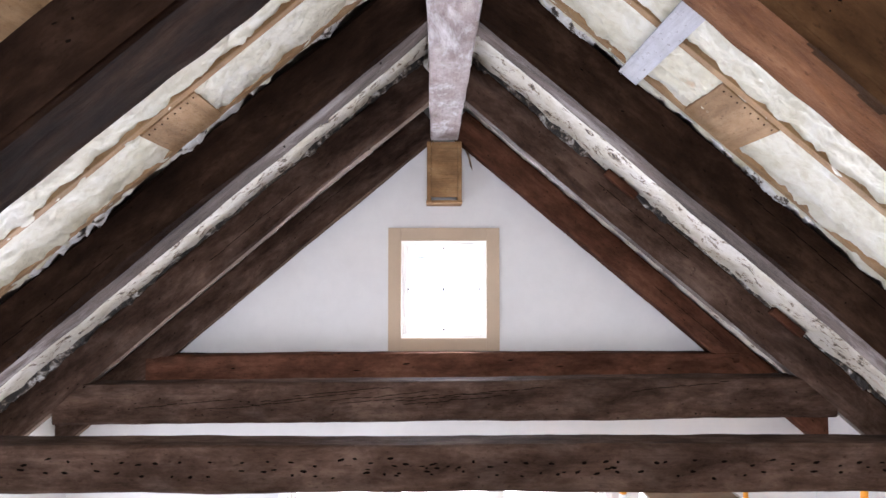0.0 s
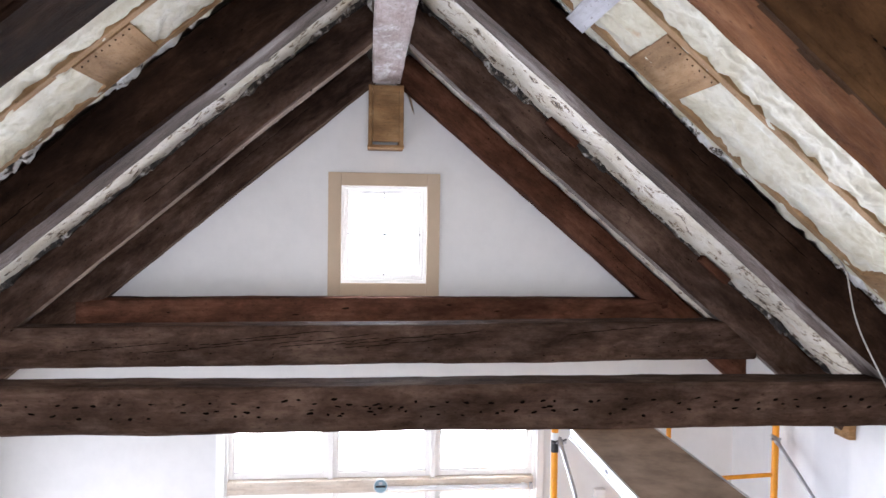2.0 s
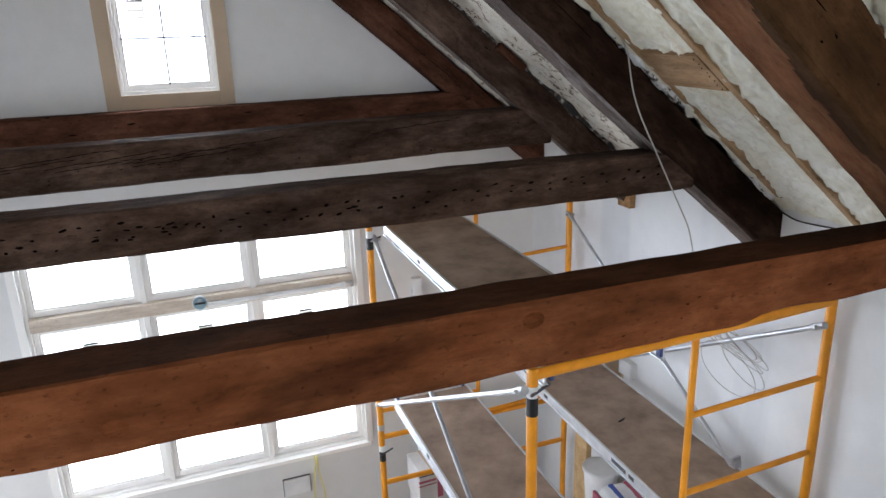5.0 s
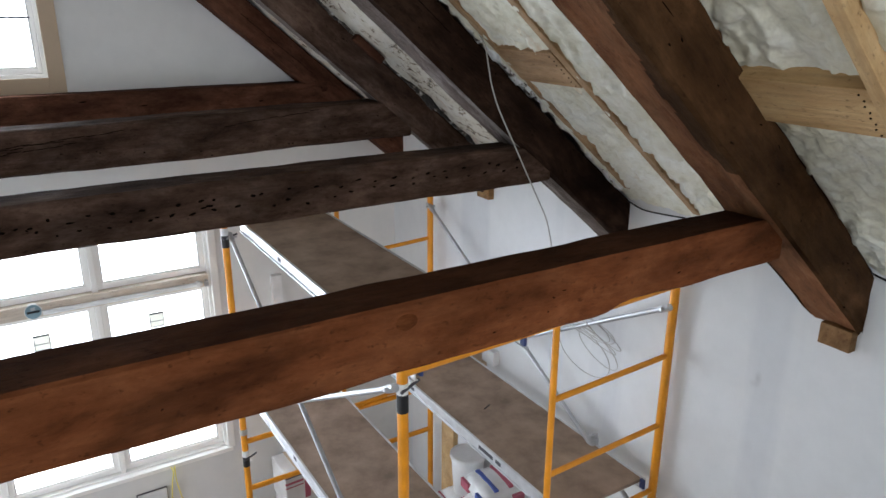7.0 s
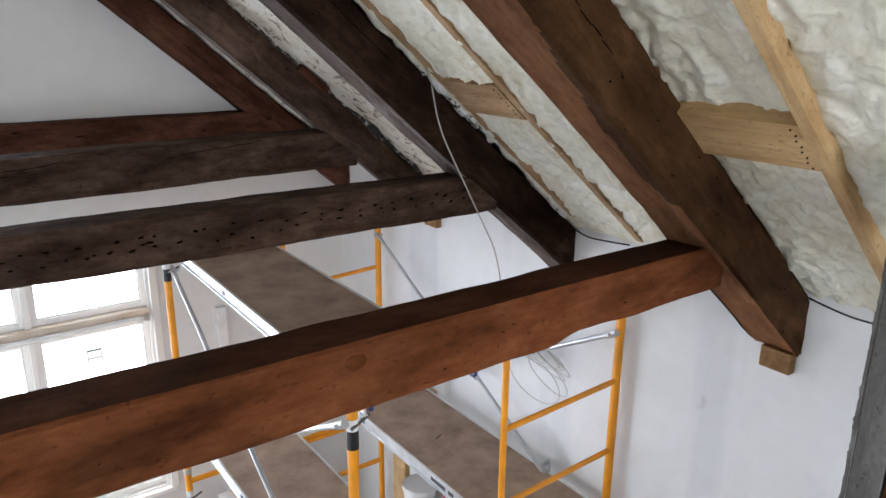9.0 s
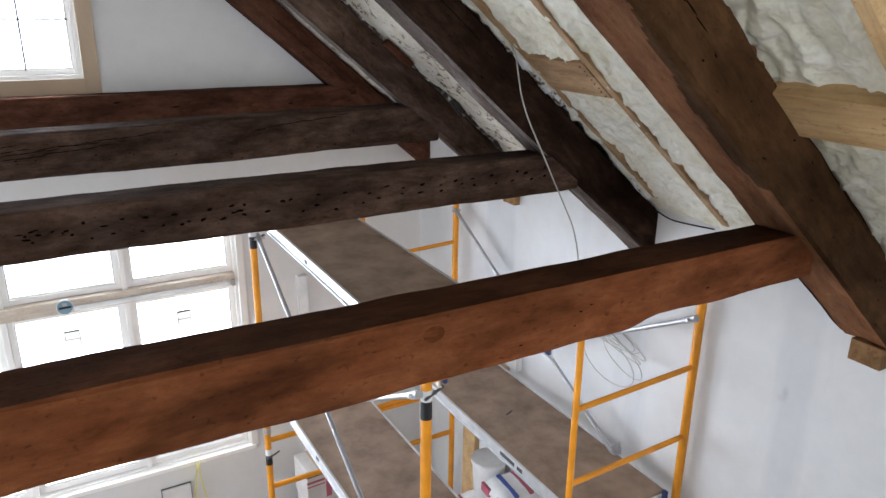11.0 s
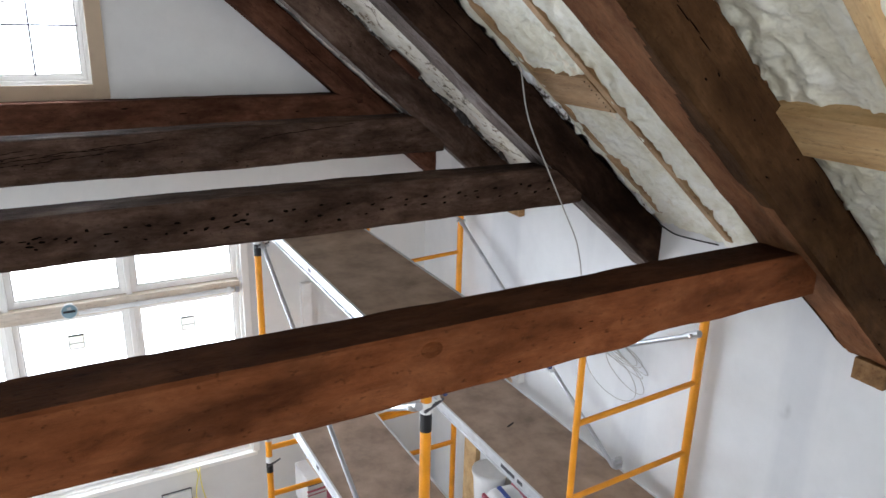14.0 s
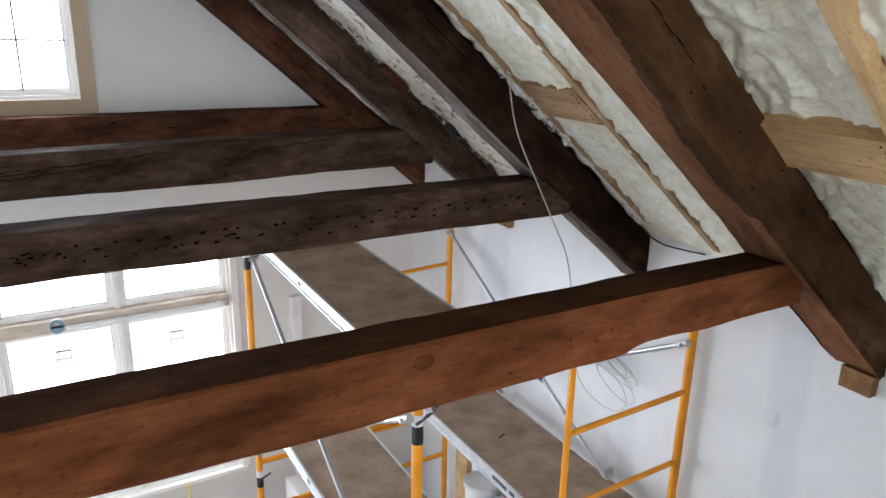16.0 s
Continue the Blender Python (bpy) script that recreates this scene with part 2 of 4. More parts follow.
ALU = plain("galvanised_metal", (0.52, 0.53, 0.55), 0.42, 0.85, 0.15, 12, 0.1)
DECK = plain("scaffold_plywood", (0.33, 0.24, 0.182), 0.8, 0, 0.34, 5.0, 0.25, 0.15)
RAIL = plain("extruded_alloy_rail", (0.66, 0.67, 0.69), 0.38, 0.6, 0.12, 14, 0.08)
BLACKP = plain("black_plastic", (0.015, 0.015, 0.016), 0.45)
BLUEP = plain("dark_blue_hook", (0.03, 0.05, 0.16), 0.45)
HOLE = plain("nail_hole_black", (0.006, 0.004, 0.003), 1.0, 0, 0.12, 6.0, 0, 0.0)
WIRE = plain("pale_cable_sheath", (0.42, 0.40, 0.37), 0.5)
BLKWIRE = plain("black_cable", (0.012, 0.012, 0.013), 0.5)
WHITEP = plain("white_plastic", (0.75, 0.75, 0.74), 0.45)
REDP = plain("red_print", (0.42, 0.10, 0.14), 0.5)
BLUEPRINT = plain("blue_print", (0.06, 0.10, 0.35), 0.5)
PAPERBOX = plain("white_carton", (0.62, 0.60, 0.58), 0.75, 0, 0.1, 5.0, 0.1)
def paper_material():
    m, n, l, b = nodes_of("thin_label_paper")
    t = n.new("ShaderNodeBsdfTranslucent")
    t.inputs[0].default_value = (0.60, 0.59, 0.54, 1)
    b.inputs["Base Color"].default_value = (0.8, 0.77, 0.66, 1)
    x = n.new("ShaderNodeMixShader")
    x.inputs[0].default_value = 0.75
    l.new(b.outputs[0], x.inputs[1])
    l.new(t.outputs[0], x.inputs[2])
    l.new(x.outputs[0], n["Material Output"].inputs[0])
    return m


PAPER = paper_material()
DARKPRINT = plain("dark_print", (0.08, 0.08, 0.09), 0.7)
BOXBLUE = plain("blue_grey_junction_box", (0.22, 0.33, 0.38), 0.5)
YROPE = plain("yellow_cord", (0.8, 0.7, 0.12), 0.6)


def glass_material():
    m, n, l, b = nodes_of("window_glass")
    b.inputs["Base Color"].default_value = (1, 1, 1, 1)
    b.inputs["Transmission Weight"].default_value = 1
    b.inputs["Roughness"].default_value = 0.0
    b.inputs["IOR"].default_value = 1.45
    return m


GLASS = glass_material()

# ---------------------------------------------------------------- mesh helpers


def mesh_of(name, bm, mat, smooth=False):
    me = bpy.data.meshes.new(name)
    bmesh.ops.recalc_face_normals(bm, faces=bm.faces)
    bm.to_mesh(me)
    bm.free()
    for k in (mat if isinstance(mat, (list, tuple)) else [mat]):
        me.materials.append(k)
    if smooth:
        for p in me.polygons:
            p.use_smooth = True
    return me


def part(name, bm, mat, parent=None, label="", m=None, smooth=False):
    ob = new(name, mesh_of(name, bm, mat, smooth))
    if m is not None:
        ob.matrix_basis = m
    if parent is not None:
        ob.parent = parent
    if label:
        tagged(ob, label)
    return ob


def empty(name, m, label, category, group="", kind=""):
    ob = new(name)
    ob.empty_display_size = 0.1
    ob.matrix_basis = m
    return tagged(ob, label, category, group, kind)


def box(bm, x0, x1, y0, y1, z0, z1, bevel=0.0):
    r = bmesh.ops.create_cube(bm, size=1)
    for v in r["verts"]:
        v.co = Vector(((x0 + x1) / 2 + v.co.x * (x1 - x0), (y0 + y1) / 2 + v.co.y * (y1 - y0),
                       (z0 + z1) / 2 + v.co.z * (z1 - z0)))
    if bevel:
        es = {e for v in r["verts"] for e in v.link_edges}
        bmesh.ops.bevel(bm, geom=list(es), offset=bevel, segments=2, affect="EDGES", profile=0.6)
    return bm


def boxed(x0, x1, y0, y1, z0, z1, bevel=0.0):
    return box(bmesh.new(), x0, x1, y0, y1, z0, z1, bevel)


def rod(bm, a, b, r, seg=12):
    a, b = Vector(a), Vector(b)
    d = b - a
    res = bmesh.ops.create_cone(bm, cap_ends=True, segments=seg, radius1=r, radius2=r, depth=d.length)
    m = Matrix.Translation((a + b) / 2) @ d.to_track_quat("Z", "Y").to_matrix().to_4x4()
    bmesh.ops.transform(bm, matrix=m, verts=res["verts"])
    return bm


def rodded(a, b, r, seg=12):
    return rod(bmesh.new(), a, b, r, seg)


def timber_bm(L, w, h, seed, rough=0.006, wane=0.014, under=None, step=0.05, two=False, top=False, split=None, per=4):
    """A hewn timber along x: width w in y, height h in z. under(x): how far its lower face lifts."""
    bm = bmesh.new()
    n = max(6, int(L / step))
    rings = []
    for i in range(n + 1):
        x = L * i / n
        pts = []
        corners = [(-1, -1), (1, -1), (1, 1), (-1, 1)]
        for k in range(4):
            (ay, az), (by, bz) = corners[k], corners[(k + 1) % 4]
            for j in range(per + 1):
                f = j / per
                y, z = ay + (by - ay) * f, az + (bz - az) * f
                cw = wane * (0.6 + 1.4 * abs(noise.noise((x * 1.7 + seed, k * 7.3 + (0 if j == 0 else 7.3), seed))))
                y, z = y * w / 2, z * h / 2
                if j == 0:
                    y += (by - ay) / 2 * cw
                    z += (bz - az) / 2 * cw
                if j == per:
                    y -= (by - ay) / 2 * cw
                    z -= (bz - az) / 2 * cw
                lo = noise.noise((x * 1.3 + seed * 3.1, y * 4 + k, z * 4 + seed))
                hi = noise.noise((x * 9 + seed, y * 22, z * 22))
                d = rough * (lo * 1.5 + hi * 0.55)
                ln = math.hypot(y / w, z / h) + 1e-6
                y2, z2 = y + d * (y / w) / ln, z + d * (z / h) / ln
                if under:
                    t = 0.5 - z / h
                    z2 += under(x) * max(0.0, min(1.0, t))
                pts.append(bm.verts.new((x, y2, z2)))
        rings.append(pts)
    m = len(rings[0])
    for a, b in zip(rings, rings[1:]):
        for j in range(m):
            f = bm.faces.new((a[j], a[(j + 1) % m], b[(j + 1) % m], b[j]))
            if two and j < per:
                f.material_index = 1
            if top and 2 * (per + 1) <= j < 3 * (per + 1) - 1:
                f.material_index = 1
            if split:
                xm = a[0].co.x
                rag = noise.noise((xm * 2.3, seed, 0.6)) + 0.35 * noise.noise((xm * 8, seed, 2.6))
                if j < per * (0.18 + 0.3 * rag) and xm < split:
                    f.material_index = 0
    bm.faces.new(rings[0])
    bm.faces.new(list(reversed(rings[-1])))
    return bm


def along(a, b, up=(0, 0, 1)):
    """A pose at a whose x axis runs to b, with z as near to up as it goes."""
    a, b = Vector(a), Vector(b)
    x = (b - a).normalized()
    y = Vector(up).cross(x).normalized()
    z = x.cross(y)
    m = Matrix((x, y, z)).transposed().to_4x4()
    m.translation = a
    return m


# ---------------------------------------------------------------- the plan
SLOPE = 0.839                       # rise of the roof over its run
COS = 1 / math.hypot(1, SLOPE)
UNDER, TOP = 5.10, 5.345            # height at the ridge line of the rafters' lower and upper faces
WX = 2.53                           # the side walls
GY = 4.95                           # the gable wall's inner face
FLOOR, LOFT = 0.0, 2.45
BACK = -3.4


def roof_point(side, x, y, c):
    return Vector((side * x, y, c - SLOPE * x))


# ---------------------------------------------------------------- walls, floor, roof
def wall_with_holes(name, axis, at, thick, u0, u1, v0, v1, holes, mat, label):
    """An upright wall in panels round its openings; u runs along it, v up."""
    bm = bmesh.new()
    us = sorted({u0, u1, *[h[0] for h in holes], *[h[1] for h in holes]})
    vs = sorted({v0, v1, *[h[2] for h in holes], *[h[3] for h in holes]})
    def solid(i, j):
        if not (0 <= i < len(us) - 1 and 0 <= j < len(vs) - 1):
            return False
        u, v = (us[i] + us[i + 1]) / 2, (vs[j] + vs[j + 1]) / 2
        return not any(h[0] < u < h[1] and h[2] < v < h[3] for h in holes)
    def pt(u, v, d):
        return (u, at + d, v) if axis == "y" else (at + d, u, v)
    for i in range(len(us) - 1):
        for j in range(len(vs) - 1):
            if not solid(i, j):
                continue
            a, b, c, d = us[i], us[i + 1], vs[j], vs[j + 1]
            for s in (0, thick):
                bm.faces.new([bm.verts.new(pt(*q, s)) for q in ((a, c), (b, c), (b, d), (a, d))])
            for (p, q), nb in ((((a, c), (b, c)), (i, j - 1)), (((a, d), (b, d)), (i, j + 1)),
                               (((a, c), (a, d)), (i - 1, j)), (((b, c), (b, d)), (i + 1, j))):
                if not solid(*nb):
                    bm.faces.new([bm.verts.new(k) for k in (pt(*p, 0), pt(*q, 0), pt(*q, thick), pt(*p, thick))])
    bmesh.ops.remove_doubles(bm, verts=bm.verts, dist=0.0005)
    return tagged(part(name, bm, mat), label, "wall", kind="structure")


BW = (-1.06, 1.085, 0.945, 2.93)       # large window: x0, x1, z0, z1
SW = (-0.29, 0.29, 3.70, 4.36)      # small window
wall_with_holes("wall_north", "y", GY, 0.16, -2.7, 2.7, -0.1, 5.6, [BW, SW], WALL,
                "smooth white skim-coated gable wall with two window openings")
wall_with_holes("wall_east", "x", WX, 0.16, BACK, GY + 0.16, -0.1, 3.27, [], EASTWALL,
                "smooth white plastered side wall with faint grey patches")
# The opening here is invented, out of view, to let the west fill in.
wall_with_holes("wall_west", "x", -WX - 0.16, 0.16, BACK, GY + 0.16, -0.1, 3.27, [(0.7, 4.4, 0.6, 2.4)], WALL,
                "smooth white plastered side wall with an added opening for fill light")
wall_with_holes("wall_south", "y", BACK - 0.16, 0.16, -2.7, 2.7, -0.1, 5.6, [(-0.95, 0.95, 3.25, 4.55)], WALL,
                "plain white plastered wall at the rear of the loft")
tagged(part("floor", boxed(-2.7, 2.7, BACK - 0.16, GY + 0.16, FLOOR - 0.1, FLOOR), FLOORM), "dusty brown board floor of the lower room",
       "floor", kind="structure")
tagged(part("loft_floor", boxed(-WX, WX, BACK, 0.62, LOFT - 0.22, LOFT), FLOORM), "brown board floor of the loft", "floor", kind="structure")
for side, nm in ((-1, "roof_west"), (1, "roof_east")):
    bm = bmesh.new()
    pts = []
    for y in (BACK - 0.2, GY + 0.2):
        for x, c in ((0.0, TOP + 0.10), (2.85, TOP + 0.10), (2.85, TOP + 0.28), (0.0, TOP + 0.28)):
            pts.append(bm.verts.new(roof_point(side, x, y, c)))
    for q in ((0, 1, 2, 3), (4, 5, 6, 7), (0, 1, 5, 4), (1, 2, 6, 5), (2, 3, 7, 6), (3, 0, 4, 7)):
        bm.faces.new([pts[k] for k in q])
    tagged(part(nm, bm, CEIL), "brown boarded underside of the pitched roof", "roof", kind="structure")

# ---------------------------------------------------------------- rafters, collar beams, ridge
FRAMES = [  # y front, y back, rafter material, kind of wood in words
    (4.79, 4.94, RUST, "rust-brown"),
    (3.68, 3.80, DARK, "greyed dark brown"),
    (2.515, 2.69, BLACK, "nearly black"),
    (1.37, 1.53, BROWN, "mid-brown"),
]
rafters = []
for i, (ya, yb, mat, words) in enumerate(FRAMES):
    for side in (-1, 1):
        ya, yb = FRAMES[i][:2]
        if i == 3:
            ya, yb = (1.338, 1.538) if side == 1 else (1.37, 1.602)
        if (i, side) == (2, -1):
            ya, yb = ya + 0.025, yb + 0.03
        d = (TOP - UNDER) * COS
        mid = (TOP + UNDER) / 2
        a, b = roof_point(side, 0.085, (ya + yb) / 2, mid), roof_point(side, 2.60, (ya + yb) / 2, mid)
        L = (b - a).length
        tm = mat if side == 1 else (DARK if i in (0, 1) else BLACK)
        low = (RUST, LIMED, LIMED, REDUNDER)[i] if side == 1 else (LITBROWN, LITBROWN, LIMED, BLACK)[i]
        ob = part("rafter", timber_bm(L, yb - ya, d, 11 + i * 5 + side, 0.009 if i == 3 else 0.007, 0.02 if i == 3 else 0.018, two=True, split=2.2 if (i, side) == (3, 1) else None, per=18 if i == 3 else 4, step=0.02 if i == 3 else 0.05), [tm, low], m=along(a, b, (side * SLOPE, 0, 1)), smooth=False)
        tagged(ob, f"{words} old hewn rafter running from ridge to side wall", "rafter", "roof rafters")
        rafters.append((ob, side, yb - ya))


def ease(t):
    t = max(0.0, min(1.0, t))
    return t * t * (3 - 2 * t)


def lift4(x):
    return 0.006 + 0.026 * ease((x - 3.25) / 0.11) - 0.006 * math.exp(-((x - 3.6) / 0.12) ** 2)


BEAMS = [  # left end, right end (front lower y, z of middle), width, height, material, words
    ((-1.95, 4.865, 3.512), (1.95, 4.865, 3.520), 0.15, 0.19, RUST, None, "rust-red old collar beam against the gable wall"),
    ((-1.98, 3.765, 3.478), (1.98, 3.765, 3.506), 0.15, 0.205, DARK, None, "dark grey-brown collar beam with long drying cracks"),
    ((-2.02, 2.60, 3.462), (2.02, 2.60, 3.462), 0.165, 0.165, DARK, None, "dark brown collar beam pocked with rows of nail holes"),
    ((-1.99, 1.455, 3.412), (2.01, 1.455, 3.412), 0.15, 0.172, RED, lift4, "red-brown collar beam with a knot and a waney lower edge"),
]
beams = []
for i, (a, b, w, h, mat, under, words) in enumerate(BEAMS):
    L = (Vector(b) - Vector(a)).length
    # The front beam takes the dusty, shade-darkened colour on its top faces.
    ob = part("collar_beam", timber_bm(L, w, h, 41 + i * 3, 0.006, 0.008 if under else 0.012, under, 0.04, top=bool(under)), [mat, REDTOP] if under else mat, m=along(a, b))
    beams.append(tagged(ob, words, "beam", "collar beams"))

ob = part("ridge_beam", timber_bm(4.70 - BACK, 0.18, 0.24, 77, 0.004, 0.01), RIDGE, m=along((0, BACK, 5.126), (0, 4.70, 5.126)))
tagged(ob, "grey whitewashed ridge beam with scuffed pale faces", "beam")
post = empty("ridge_post", pose(0, 4.83, 4.615), "orange-brown boxed wooden block under the ridge end", "post")
part("face_board", boxed(-0.085, 0.085, -0.105, -0.085, 0.02, 0.385, 0.003), OLDTAN, post)
for s in (-1, 1):
    part("side_board", boxed(s * 0.1 - 0.014, s * 0.1 + 0.014, -0.11, 0.12, 0.0, 0.385, 0.003), OLDTAN, post)
part("bottom_board", boxed(-0.118, 0.118, -0.115, 0.12, -0.018, 0.0, 0.003), OLDTAN, post)

flap = bmesh.new()
rows = []
for q in range(9):
    f = q / 8
    rows.append([flap.verts.new((0.125 + 0.055 * f + dx, 4.935 - 0.035 * math.sin(f * 2.6), 5.0 - 0.13 * f ** 1.5 + dz)) for dx, dz in ((0, 0), (0.035 * (1 - f * 0.6), -0.03))])
for a, b in zip(rows, rows[1:]):
    flap.faces.new((a[0], a[1], b[1], b[0]))
bmesh.ops.solidify(flap, geom=list(flap.faces), thickness=0.003)
tagged(part("paper_flap", flap, TRIM), "curled scrap of tan facing paper beside the ridge block", "paper scrap")

# ---------------------------------------------------------------- insulation and studs between the rafters
def foam_sheet(side, ya, yb, seed, x0=0.1, x1=2.56, c=TOP + 0.012, step=0.024, amp=0.02, deep=True):
    bm = bmesh.new()
    ny, nx = max(4, int((yb - ya) / step)), int((x1 - x0) / COS / (step * 1.15))
    nrm = Vector((-side * SLOPE, 0, -1)).normalized()
    grid = []
    for j in range(nx + 1):
        row = []
        for i in range(ny + 1):
            x, y = x0 + (x1 - x0) * j / nx, ya + (yb - ya) * i / ny
            p = roof_point(side, x, y, c)
            q = Vector((x * 5.5 + seed, y * 6.5, seed * 0.7))
            lump = abs(noise.noise(q)) * 1.1 + 0.55 * abs(noise.noise(q * 2.3)) + 0.22 * noise.noise(q * 5.1)
            pop = 0.0
            if step < 0.02:
                wq = q * 3.4 + Vector((noise.noise(q * 2), noise.noise(q * 2 + Vector((5, 5, 5))), 0)) * 0.9
                pop = 0.026 * (0.45 - noise.voronoi(wq * 0.8)[0][0]) + 0.016 * (0.45 - noise.voronoi(wq * 1.7)[0][0]) + 0.002 * noise.noise(wq * 4.3)
                lump = 0.4 + 0.22 * (lump - 0.4) if deep else 0.5 + 0.35 * (lump - 0.5)
            row.append(bm.verts.new(p + nrm * (amp * (0.9 - lump) * 1.3 - 0.010 + pop)))
        grid.append(row)
    for a, b in zip(grid, grid[1:]):
        for i in range(ny):
            bm.faces.new((a[i], a[i + 1], b[i + 1], b[i]))
    return bm


def foam_lip(side, y, seed, x0=0.12, x1=2.45, c=TOP, big=1.0, base=0.003, out=1.0):
    """Ragged foam that squeezes out along the upper edge of a rafter's face."""
    bm = bmesh.new()
    n = 300
    rows = []
    for j in range(n + 1):
        x = x0 + (x1 - x0) * j / n
        v = noise.noise((x * 4.1 + seed, 3.3, seed)) + 0.45 * noise.noise((x * 13 + seed, 8.1, 2.2)) + 0.4 * noise.noise((x * 47, seed, 1.7))
        k = max(0.0, min(1.0, v * 1.5))
        drop = base + 0.024 * k * big
        bulge = (0.005 + 0.016 * k) * out
        jit = 0.006 * noise.noise((x * 60, seed, 5.5))
        top = roof_point(side, x, y + 0.01, c + 0.05)
        m1 = roof_point(side, x, y - bulge + jit * 0.5, c + 0.012)
        m2 = roof_point(side, x, y - bulge * 0.8 + jit, c - drop * 0.55 / COS)
        e = roof_point(side, x + jit, y + 0.022, c - (drop + jit) / COS)
        rows.append([bm.verts.new(v) for v in (top, m1, m2, e)])
    for a, b in zip(rows, rows[1:]):
        for i in range(3):
            bm.faces.new((a[i], a[i + 1], b[i + 1], b[i]))
    return bm


BAYS = [(3.78, 4.80), (2.65, 3.69), (1.52, 2.525), (0.35, 1.38), (-1.0, 0.35), (-3.4, -1.0)]
for side in (-1, 1):
    for k, (ya, yb) in enumerate(BAYS):
        ob = part("spray_foam", foam_sheet(side, ya, yb, 3.7 * k + side * 11.3, c=TOP + (0.006 if k == 2 else 0.012), step=0.0095 if k in (2, 3) else 0.022 if k < 4 else 0.06, deep=k == 3), TORNFOAM if k < 2 else FOAM, smooth=True)
        tagged(ob, "lumpy cream sprayed foam insulation between the rafters", "insulation", kind="stuff")
    for k, (ya, yb, mat, words) in enumerate(FRAMES[1:]):
        ob = part("foam_edge", foam_lip(side, ya, 5.1 * k + side * 3.3, big=(1.2, 1.35, 0.9)[k], base=(0.010, -0.015, 0.004)[k], out=(1.3, 1.6, 1.0)[k]), (FILMED, RAGGED, SHEATH)[k], smooth=False)
        tagged(ob, "ragged foam squeezed out along a rafter's upper edge", "insulation", kind="stuff")


def slope_board(name, side, xa, xb, y0, y1, c0, c1, mat, label, category, group=""):
    """A board that runs down the slope from xa to xb, between two heights above the rafters' lower face."""
    a, b = roof_point(side, xa, (y0 + y1) / 2, (c0 + c1) / 2), roof_point(side, xb, (y0 + y1) / 2, (c0 + c1) / 2)
    L = (b - a).length
    ob = part(name, boxed(0, L, -(y1 - y0) / 2, (y1 - y0) / 2, -(c1 - c0) * COS / 2, (c1 - c0) * COS / 2, 0.003), mat,
              m=along(a, b, (side * SLOPE, 0, 1)))
    return tagged(ob, label, category, group)


def cross_board(name, side, xa, xb, y0, y1, c0, c1, mat, label, category, group=""):
    """A board across a bay: it takes up xa to xb of the slope."""
    mid = roof_point(side, (xa + xb) / 2, y0, (c0 + c1) / 2)
    end = roof_point(side, (xa + xb) / 2, y1, (c0 + c1) / 2)
    w = (xb - xa) / COS
    ob = part(name, boxed(0, y1 - y0, -w / 2, w / 2, -(c1 - c0) * COS / 2, (c1 - c0) * COS / 2, 0.003), mat,
              m=along(mid, end, (side * SLOPE, 0, 1)))
    return tagged(ob, label, category, group)


for side, dy in ((-1, 0.08), (1, 0.0)):
    slope_board("stud", side, 0.2, 2.5, 2.062 + dy, 2.098 + dy, TOP - 0.006, TOP + 0.09, TAN, "tan stud edge showing through the foam", "stud", "roof studs")
    slope_board("nailer", side, 0.2, 2.45, 2.425 + dy * 0.5, 2.462 + dy * 0.5, TOP - 0.002, TOP + 0.09, TAN, "orange-tan nailer beside a dark rafter", "stud", "roof studs")
    slope_board("stud", side, 0.2, 2.5, 0.962, 1.0, TOP - 0.045, TOP + 0.09, PINE, "new pale pine stud in the foam", "stud", "roof studs")
cross_board("blocking", 1, 1.66, 1.81, 2.098, 2.425, TOP - 0.012, TOP + 0.05, TAN, "tan blocking board between stud and rafter", "blocking", "blocking")
cross_board("blocking", 1, 0.79, 0.955, 2.098, 2.425, TOP - 0.012, TOP + 0.05, TAN, "tan blocking board between stud and rafter", "blocking", "blocking")
cross_board("blocking", -1, 0.80, 0.96, 2.178, 2.465, TOP - 0.012, TOP + 0.05, TAN, "tan blocking board between stud and rafter", "blocking", "blocking")
cross_board("blocking", 1, 1.655, 1.80, 1.0, 1.36, TOP - 0.040, TOP + 0.05, PINE, "new pine blocking with torn foam above it", "blocking", "blocking")
cross_board("blocking", -1, 0.80, 0.98, 1.0, 1.40, TOP - 0.045, TOP + 0.05, TAN, "orange pine blocking with a row of nails", "blocking", "blocking")
cross_board("tie_board", 1, 0.57, 0.63, 1.54, 2.455, TOP - 0.05, TOP - 0.02, WHITEBOARD, "white painted board across the foam bay", "board")
for xa, xb in ((0.80, 0.95), (1.63, 1.78)):
    slope_board("lath", 1, xa, xb, 3.62, 3.665, TOP - 0.05, TOP + 0.0, RUST, "short red-brown lath wedged over a dark rafter", "lath", "red laths")
for ya, yb, zz in ((1.35, 1.475, 2.89), (3.63, 3.76, 2.95)):
    ob = part("rafter_stub", boxed(2.49, 2.535, ya + 0.004, yb, zz + 0.022, zz + 0.105, 0.003), OLDTAN)
    tagged(ob, "orange cut timber stub under a rafter foot", "block", "rafter stubs")

